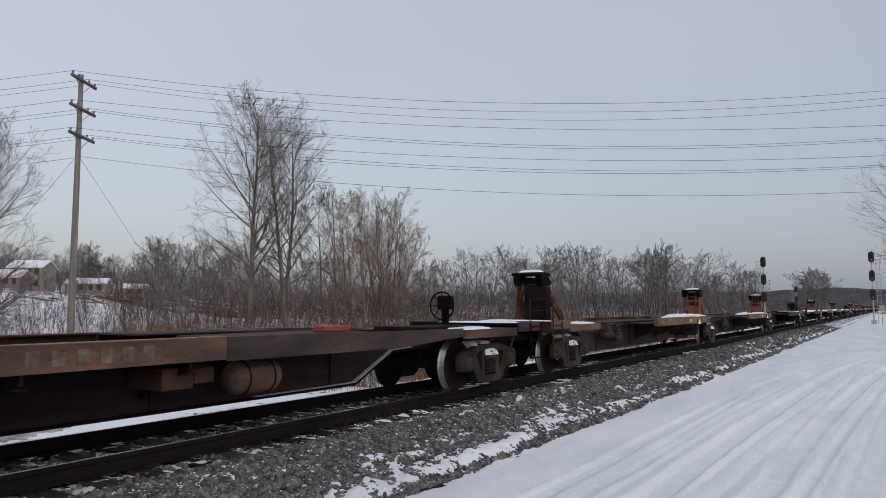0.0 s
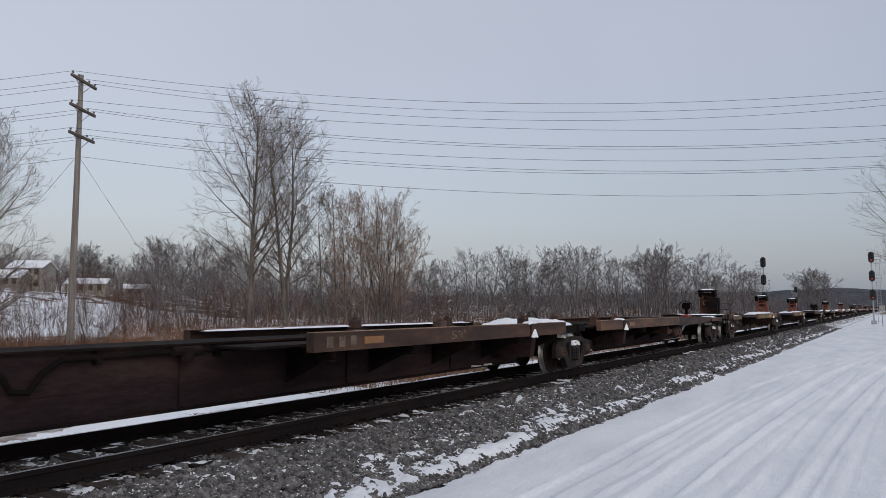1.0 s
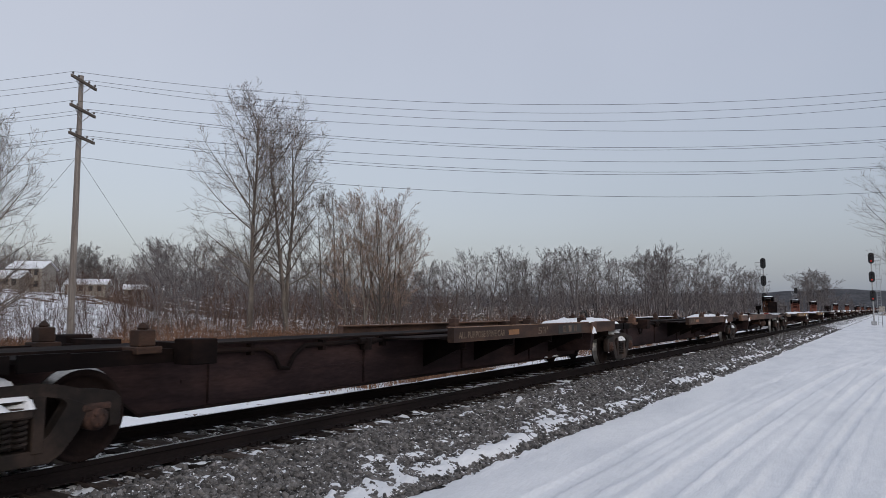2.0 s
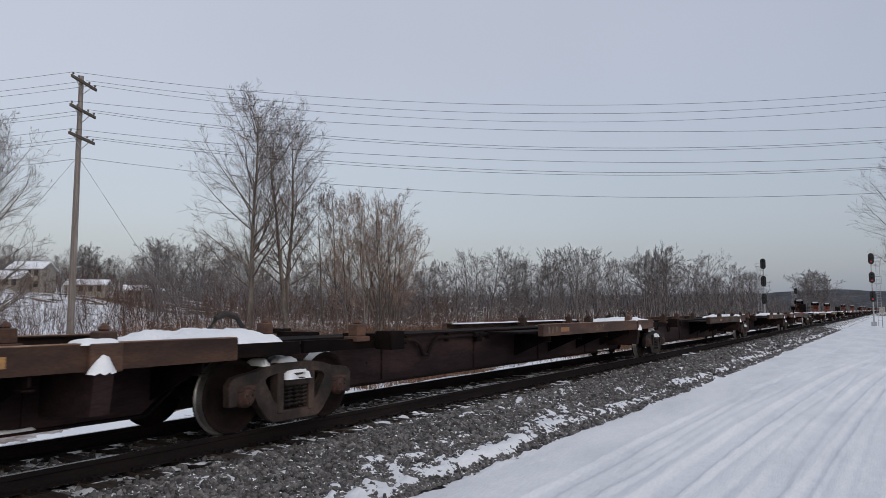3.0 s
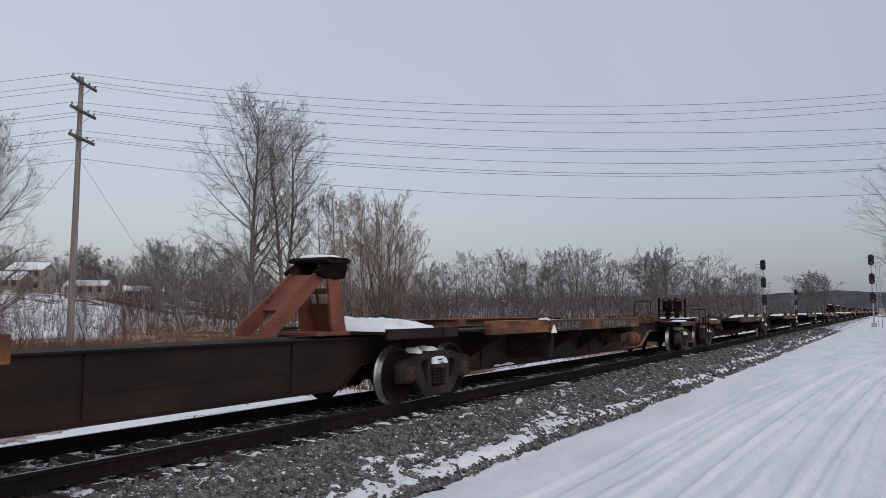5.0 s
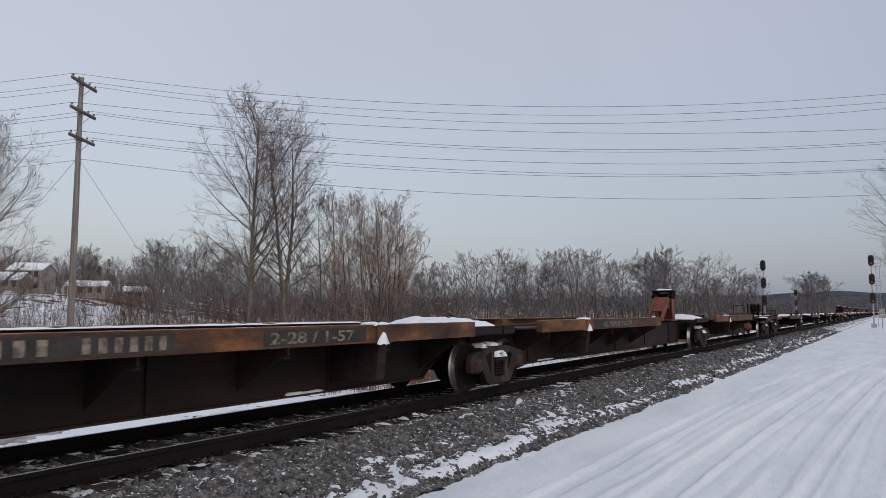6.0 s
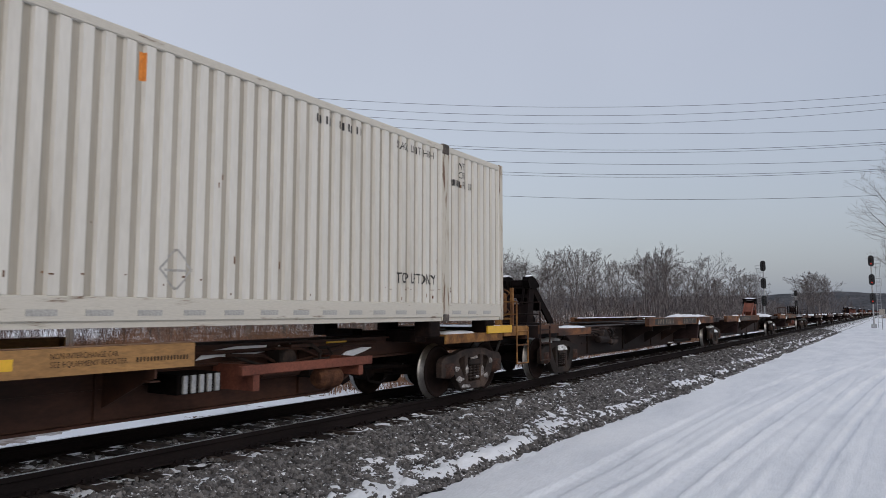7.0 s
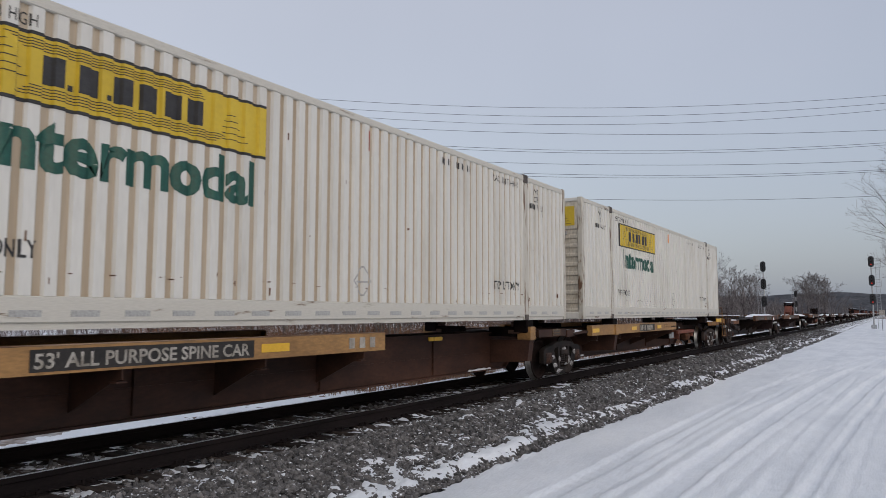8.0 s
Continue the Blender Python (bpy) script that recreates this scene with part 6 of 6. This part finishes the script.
def container(groove, ox, marks_x, label):
    root = tagged(new("container"), label, "shipping container", group="intermodal containers")
    white = M["cont"]
    for side in (1, -1):
        bm = bmesh.new()
        for a in SECTIONS:
            br = ribs(*a)
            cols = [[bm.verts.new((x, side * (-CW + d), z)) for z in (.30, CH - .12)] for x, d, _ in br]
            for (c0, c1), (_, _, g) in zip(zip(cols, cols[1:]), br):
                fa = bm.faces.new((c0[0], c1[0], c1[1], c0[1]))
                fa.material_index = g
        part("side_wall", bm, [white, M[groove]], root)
        bm = bmesh.new()
        box(bm, -CL / 2 + .13, CL / 2 - .13, *sorted((side * -CW - side * .006, side * -CW + side * .07)), .06, .30, .012)
        box(bm, -CL / 2 + .13, CL / 2 - .13, *sorted((side * -CW + side * .02, side * -CW + side * .09)), .0, .06)
        part("base_rail", bm, M["rail_white"], root)
        bm = bmesh.new()
        box(bm, -CL / 2 + .13, CL / 2 - .13, *sorted((side * -CW - side * .004, side * -CW + side * .07)), CH - .12, CH - .015, .012)
        part("top_rail", bm, M["rail_white"], root)
        for x in POSTS:
            bm = bmesh.new()
            box(bm, x - .11, x + .11, *sorted((side * -CW - side * .008, side * -CW + side * .09)), .0, CH - .16, .012)
            post = part("lifting_post", bm, M["post"], root)
            for z0, z1 in ((CH - .16, CH + .012), (-.004, .12)):
                bm = bmesh.new()
                box(bm, x - .10, x + .10, *sorted((side * -CW - side * .016, side * -CW + side * .12)), z0, z1, .015)
                box(bm, x - .045, x + .045, *sorted((side * -CW - side * .02, side * -CW - side * .014)), z0 + .05, z1 - .05)
                part("corner_casting", bm, M["cast"], post)
        for x in (-CL / 2, CL / 2):
            bm = bmesh.new()
            s = 1 if x < 0 else -1
            box(bm, *sorted((x, x + s * .14)), *sorted((side * -CW - side * .008, side * -CW + side * .12)), .0, CH, .012)
            part("corner_post", bm, M["post"], root)
    # ends with level ribs
    for x, s in ((-CL / 2, 1), (CL / 2, -1)):
        bm = bmesh.new()
        prof, z = [], .16
        rows = 9
        step = (CH - .16 - .78) / rows
        for k in range(rows):
            q = .16 + step * k
            prof += [(.02, q), (.02, q + step * .28), (.055, q + step * .40), (.055, q + step * .88)]
        prof += [(.02, CH - .78), (.02, CH - .10)]
        cols = [[bm.verts.new((x + s * d, y, z)) for y in (-CW + .11, CW - .11)] for d, z in prof]
        for c0, c1 in zip(cols, cols[1:]):
            bm.faces.new((c0[0], c0[1], c1[1], c1[0]))
        part("end_wall", bm, M["end_stain"], root)
        bm = bmesh.new()
        box(bm, *sorted((x, x + s * .1)), -CW + .11, CW - .11, .0, .16, .01)
        part("end_rail", bm, white, root)
        bm = bmesh.new()
        box(bm, *sorted((x, x + s * .1)), -CW + .11, CW - .11, CH - .10, CH - .01, .01)
        part("end_rail", bm, white, root)
    bm = bmesh.new()
    x = -CL / 2
    box(bm, x + .012, x + .018, -1.1, 1.1, CH - .70, CH - .22)
    part("yellow_panel", bm, M["panel_yellow"], root)
    for k in range(5):
        bm = bmesh.new()
        box(bm, x + .008, x + .011, .52 - .27 * k, .72 - .27 * k, CH - .58, CH - .34)
        part("logo_block", bm, M["ink"], root)
    for k in range(6):
        bm = bmesh.new()
        z = CH - .66 + .07 * k
        box(bm, x + .008, x + .011, -1.0 + .04 * k, -.72 + .02 * k, z, z + .012)
        part("logo_line", bm, M["ink"], root)
    bm = bmesh.new()
    box(bm, x - .06, x + .05, -.62, -.36, .52, .88, .02)
    part("control_box", bm, M["galv"], root)
    bm = bmesh.new()
    box(bm, x - .02, x + .04, -.9, .5, CH - .93, CH - .83, .01)
    part("vent_strip", bm, M["dash"], root)
    bm = bmesh.new()
    box(bm, -CL / 2 + .08, CL / 2 - .08, -CW + .06, CW - .06, CH - .05, CH - .02)
    part("roof", bm, white, root)
    part("snow_patch", lump(-CL / 2 + .1, CL / 2 - .1, -CW + .02, CW - .02, CH - .02, .07, 8 + ox, 90, 12), M["snow"], root, smooth=True)
    bm = bmesh.new()
    box(bm, -CL / 2 + .1, CL / 2 - .1, -1.15, 1.15, .06, .14)
    part("floor_pan", bm, M["cast"], root)
    # dashes on the base rail
    bm = bmesh.new()
    box(bm, -.14, .14, -CW - .0095, -CW - .006, .115, .175)
    dash = part("reflector", bm, M["dash"], root)
    dash.location.x = -7.4
    for k in range(1, 28):
        x = -7.4 + .545 * k
        if min(abs(x - p) for p in POSTS) > .28 and x < 7.7:
            share(dash, root, pose(x, 0, 0))
    # lettering
    mk = marks_x
    part("lettering", word("TOP LIFT ONLY", mk - .25, mk + .82, .63, .155, .003), M["ink"], root, "black stencilled lettering")
    part("lettering", word("STACK LIMIT 3 HIGH", mk - .27, mk + .72, 2.69, .115), M["ink"], root, "black stencilled lettering")
    part("lettering", word("TOP LIFT ONLY", 4.52, 5.55, .60, .155, .003), M["ink"], root, "black stencilled lettering")
    part("lettering", word("STACK LIMIT 3 HIGH", 4.45, 5.50, 2.68, .115), M["ink"], root, "black stencilled lettering")
    for x, in ((6.30,), (-6.75,)):
        part("lettering", word("WTP", x + .02, x + .26, 2.66, .12), M["ink"], root, "black stencilled lettering")
        part("lettering", word("OR", x + .06, x + .22, 2.50, .12), M["ink"], root, "black stencilled lettering")
        for k in range(6):
            part("marking", wrap(flat(x - .21 + .053 * k, x - .18 + .053 * k, 2.34, 2.45)), M["ink"], root, "small black bars of lettering")
        part("lettering", word("PIN LIFT", x + .14, x + .52, 2.33, .12), M["ink"], root, "black stencilled lettering")
    for k in range(11):
        if k != 4:
            part("marking", wrap(flat(2.64 + .092 * k, 2.675 + .092 * k, 2.675, 2.785)), M["ink"], root, "small black bars of lettering")
    x0, x1 = mk + .0, mk + 3.48
    part("panel_edge", wrap(flat(x0 - .035, x1 + .035, 1.995, 2.655), .003), M["ink"], root)
    part("yellow_panel", wrap(flat(x0, x1, 2.03, 2.62), .0055), M["panel_yellow"], root, "yellow painted logo panel")
    # blocks where the logo's letters stand
    w = 2.02 / 7.2
    xx = x0 + .78
    for k, f in enumerate((.9, .25, 1, .25, 1, 1, 1, 1)):
        q = flat(xx, xx + w * .74, 2.20, 2.47) if f > .5 else flat(xx, xx + w * .18, 2.20, 2.255)
        part("logo_block", wrap(q, .008), M["ink"], root, "dark block of the logo")
        xx += w * (f if f > .5 else .32)
    lines = []
    for k in range(4):
        lines += [(x0 + .55 + .04 * k, x1 - .75 + .05 * k, 2.075 + .028 * k), (x0 + .62 - .06 * k, x1 - .92 - .02 * k, 2.50 + .026 * k)]
    for k in range(5):
        z = 2.13 + .07 * k
        lines += [(x1 - .70 + .03 * k, x1 - .28 - .05 * k, z), (x0 + .22 + .03 * k, x0 + .66 - .05 * k, z + .10)]
    for a, b, z in lines:
        part("logo_line", wrap(flat(a, b, z, z + .009), .008), M["ink"], root)
    part("lettering", word("Intermodal", mk + .28, mk + 3.34, 1.43, .49, .025), M["green"], root, "large green lettering")
    # marks of wear and placards
    bm = bmesh.new()
    c, r = Vector((.53, 0, .60)), .21
    for q in ((1, 0, 0, 1), (0, 1, -1, 0), (-1, 0, 0, -1), (0, -1, 1, 0)):
        a, b = c + r * Vector((q[0], 0, q[1])), c + r * Vector((q[2], 0, q[3]))
        t = (b - a).normalized().cross(Vector((0, 1, 0))) * .012
        bm.faces.new([bm.verts.new(p) for p in (a - t, b - t, b + t, a + t)])
    add_mesh(bm, flat(.38, .68, .575, .60))
    part("placard_holder", wrap(bm, .006), M["dash"], root)
    part("mark", wrap(flat(.02 + .6 * ox, .085 + .6 * ox, 2.50, 2.80)), M["orange" if not ox else "red"], root, "small coloured paint mark")
    rg2 = np.random.default_rng(60 + ox)
    bm = bmesh.new()
    for k in range(38):
        x, z = -7.7 + 15.4 * rg2.random(), .33 + 2.0 * rg2.random() ** 2
        add_mesh(bm, flat(x, x + .007 + .014 * rg2.random(), z, z + .015 + .08 * rg2.random()))
    for k in range(30):
        x, z = -7.6 + 15.2 * rg2.random(), .48 + .04 * rg2.random()
        add_mesh(bm, flat(x, x + .015 + .04 * rg2.random(), z, z + .006 + .012 * rg2.random()))
    tagged(part("rust_specks", wrap(bm, .005), M["cont_rust"], root), kind="stuff")
    return root


def add_mesh(bm, other):
    me = bpy.data.meshes.new("tmp")
    other.to_mesh(me)
    other.free()
    bm.from_mesh(me)
    bpy.data.meshes.remove(me)


BOTTOM = 1.345
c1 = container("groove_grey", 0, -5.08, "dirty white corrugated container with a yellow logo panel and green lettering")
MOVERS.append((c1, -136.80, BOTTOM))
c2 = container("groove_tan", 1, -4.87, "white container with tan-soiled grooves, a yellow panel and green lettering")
MOVERS.append((c2, -153.83, BOTTOM))


# container supports and low gear of the yellow car
def yellow_gear():
    for root, xc, *_ in MOVERS:
        if root is R1:
            bm = bmesh.new()
            box(bm, -129.53 - xc, -128.55 - xc, -1.345, -1.31, 1.10, 1.24, .006)
            part("end_bar", bm, M["reflect"], root, "bright yellow reflective end bar")
            bm = bmesh.new()
            box(bm, -135.19 - xc, -132.7 - xc, -1.14, -1.06, .74, .86, .01)
            box(bm, -135.0 - xc, -134.9 - xc, -1.12, -.40, .55, .86)
            box(bm, -133.0 - xc, -132.9 - xc, -1.12, -.40, .60, .86)
            part("guard_rail", bm, M["redbrown"], root)
            bm = bmesh.new()
            tube(bm, [(-133.75 - xc, -.98, .60), (-133.68 - xc, -.98, .60), (-133.35 - xc, -.98, .60), (-133.28 - xc, -.98, .60)], [.10, .15, .15, .10], 16)
            part("brake_cylinder", bm, M["rust"], root)
            for txt, u0, u1, z in (("NON-INTERCHANGE CAR", -137.56, -136.9, 1.075), ("SEE EQUIPMENT REGISTER", -137.56, -136.8, 1.0)):
                part("lettering", fit_word(glyphs(txt, .075), u0 - xc, u1 - xc, -1.2965, z), M["stencil"], root, "dark stencilled lettering")
            part("marking", letter_bars(-136.71 - xc, -136.08 - xc, 16, -1.2965, 1.005, 1.05), M["stencil"], root, "small dark bars of lettering")
            for pts in (((-135.25, .90), (-134.9, .93), (-134.5, .91), (-134.12, .955), (-134.08, 1.045), (-134.6, 1.05), (-135.1, 1.0)),
                        ((-133.9, .95), (-133.6, .97), (-133.42, 1.02), (-133.6, 1.05), (-133.85, 1.03)),
                        ((-132.55, .80), (-132.3, .79), (-131.95, .86), (-131.75, .92), (-132.0, .93), (-132.4, .88))):
                bm = bmesh.new()
                slab(bm, [(u - xc, z) for u, z in pts], -.385, -.358)
                part("snow_patch", bm, M["snow"], root, "wet snow stuck to the spine")
            bm = bmesh.new()
            box(bm, -132.85 - xc, -132.41 - xc, -.40, -.362, .985, 1.05, .004)
            part("reflector", bm, M["reflect"], root)
            for k in range(5):
                bm = bmesh.new()
                box(bm, -135.95 - xc + .11 * k, -135.89 - xc + .11 * k, -1.06, -1.02, .60, .80, .006)
                part("grille_bar", bm, M["galv"], root)
            bm = bmesh.new()
            box(bm, -136.0 - xc, -135.40 - xc, -1.02, -.5, .59, .81, .01)
            part("equipment_box", bm, M["dark"], root)
            # snowy end platform over the articulated joint
            bm = bmesh.new()
            slab(bm, [(-145.05 - xc, .97), (-144.2 - xc, 1.0), (-144.2 - xc, 1.05), (-145.0 - xc, 1.03), (-145.12 - xc, 1.0)], -1.2, 1.2)
            part("end_platform", bm, M["brown"], root)
            part("snow_patch", lump(-145.04 - xc, -144.2 - xc, -1.19, 1.1, 1.035, .075, 12, 20, 22), M["snow"], root, smooth=True)
            # brake levers and rods under the sloping end
            for pts, r in ([(-132.9, -.30, .62), (-131.2, -.32, .58), (-130.4, -.34, .52)], .035), ([(-132.7, .12, .52), (-131.6, .1, .48), (-130.5, .12, .45)], .04), ([(-132.2, -.5, .78), (-132.0, -.52, .40), (-131.7, -.52, .34), (-131.5, -.5, .42)], .022):
                bm = bmesh.new()
                tube(bm, [(p[0] - xc, p[1], p[2]) for p in pts], r, 8)
                part("brake_rod", bm, M["dark"], root)
            for u, y in ((-132.35, -.1), (-131.45, .1)):
                bm = bmesh.new()
                slab(bm, [(u - .16 - xc, .80), (u + .10 - xc, .80), (u + .28 - xc, .40), (u + .10 - xc, .34), (u - .12 - xc, .42)], y - .10, y + .10)
                part("brake_lever", bm, M["dark"], root)
            bm = bmesh.new()
            tube(bm, [(-132.6 - xc, .05, .58), (-132.55 - xc, .05, .58), (-132.05 - xc, .05, .58), (-132.0 - xc, .05, .58)], [.12, .17, .17, .12], 14)
            part("brake_cylinder", bm, M["dark"], root)
        if root is R2:
            bm = bmesh.new()
            box(bm, -150.2 - xc, -149.75 - xc, -.40, -.362, .97, 1.04, .004)
            part("reflector", bm, M["reflect"], root)
            bm = bmesh.new()
            box(bm, -146.33 - xc, -145.89 - xc, -1.172, -1.162, .975, 1.125, .002)
            sign = part("sign_plate", bm, M["sill_tan"], root, "dirty tan plate with dark lettering")
            for k in range(6):
                for j in range(2):
                    bm = bmesh.new()
                    box(bm, -146.28 + .06 * k - xc, -146.24 + .06 * k - xc, -1.175, -1.1725, 1.065 - .06 * j, 1.095 - .06 * j)
                    part("marking", bm, M["ink"], sign)
        for u in ((-129.3, -131.2, -142.35) if root is R1 else (-147.71, -159.2, -160.9) if root is R2 else ()):
            for y in (-1, 1):
                bm = bmesh.new()
                box(bm, u - xc - .16, u - xc + .16, *sorted((y * 1.27, y * .95)), 1.08, BOTTOM - .005, .02)
                box(bm, u - xc - .14, u - xc + .14, *sorted((y * .98, y * .36)), 1.00, 1.20, .01)
                part("container_stand", bm, M["dark"], root)


for stray in KIT.values():
    bpy.data.objects.remove(stray)
yellow_gear()


# ---------------------------------------------------------------- what moves
def motions():
    for item in MOVERS:
        ob, u, z = item[0], item[1], (item[2] if len(item) > 2 else 0.0)
        walk(ob, [(t, pose(u + SPEED * t, YC, z)) for t in range(9)])
    turn = math.degrees(SPEED / FPS / 0.46)
    for root, u, *_ in MOVERS:
        if u > 60:
            continue
        for tk in root.children:
            for ws in tk.children:
                if ws.name.startswith("wheelset"):
                    x = ws.location.x
                    walk(ws, [(k / FPS, pose(x, 0, .46, 0, turn * k, 0)) for k in range(241)])


motions()
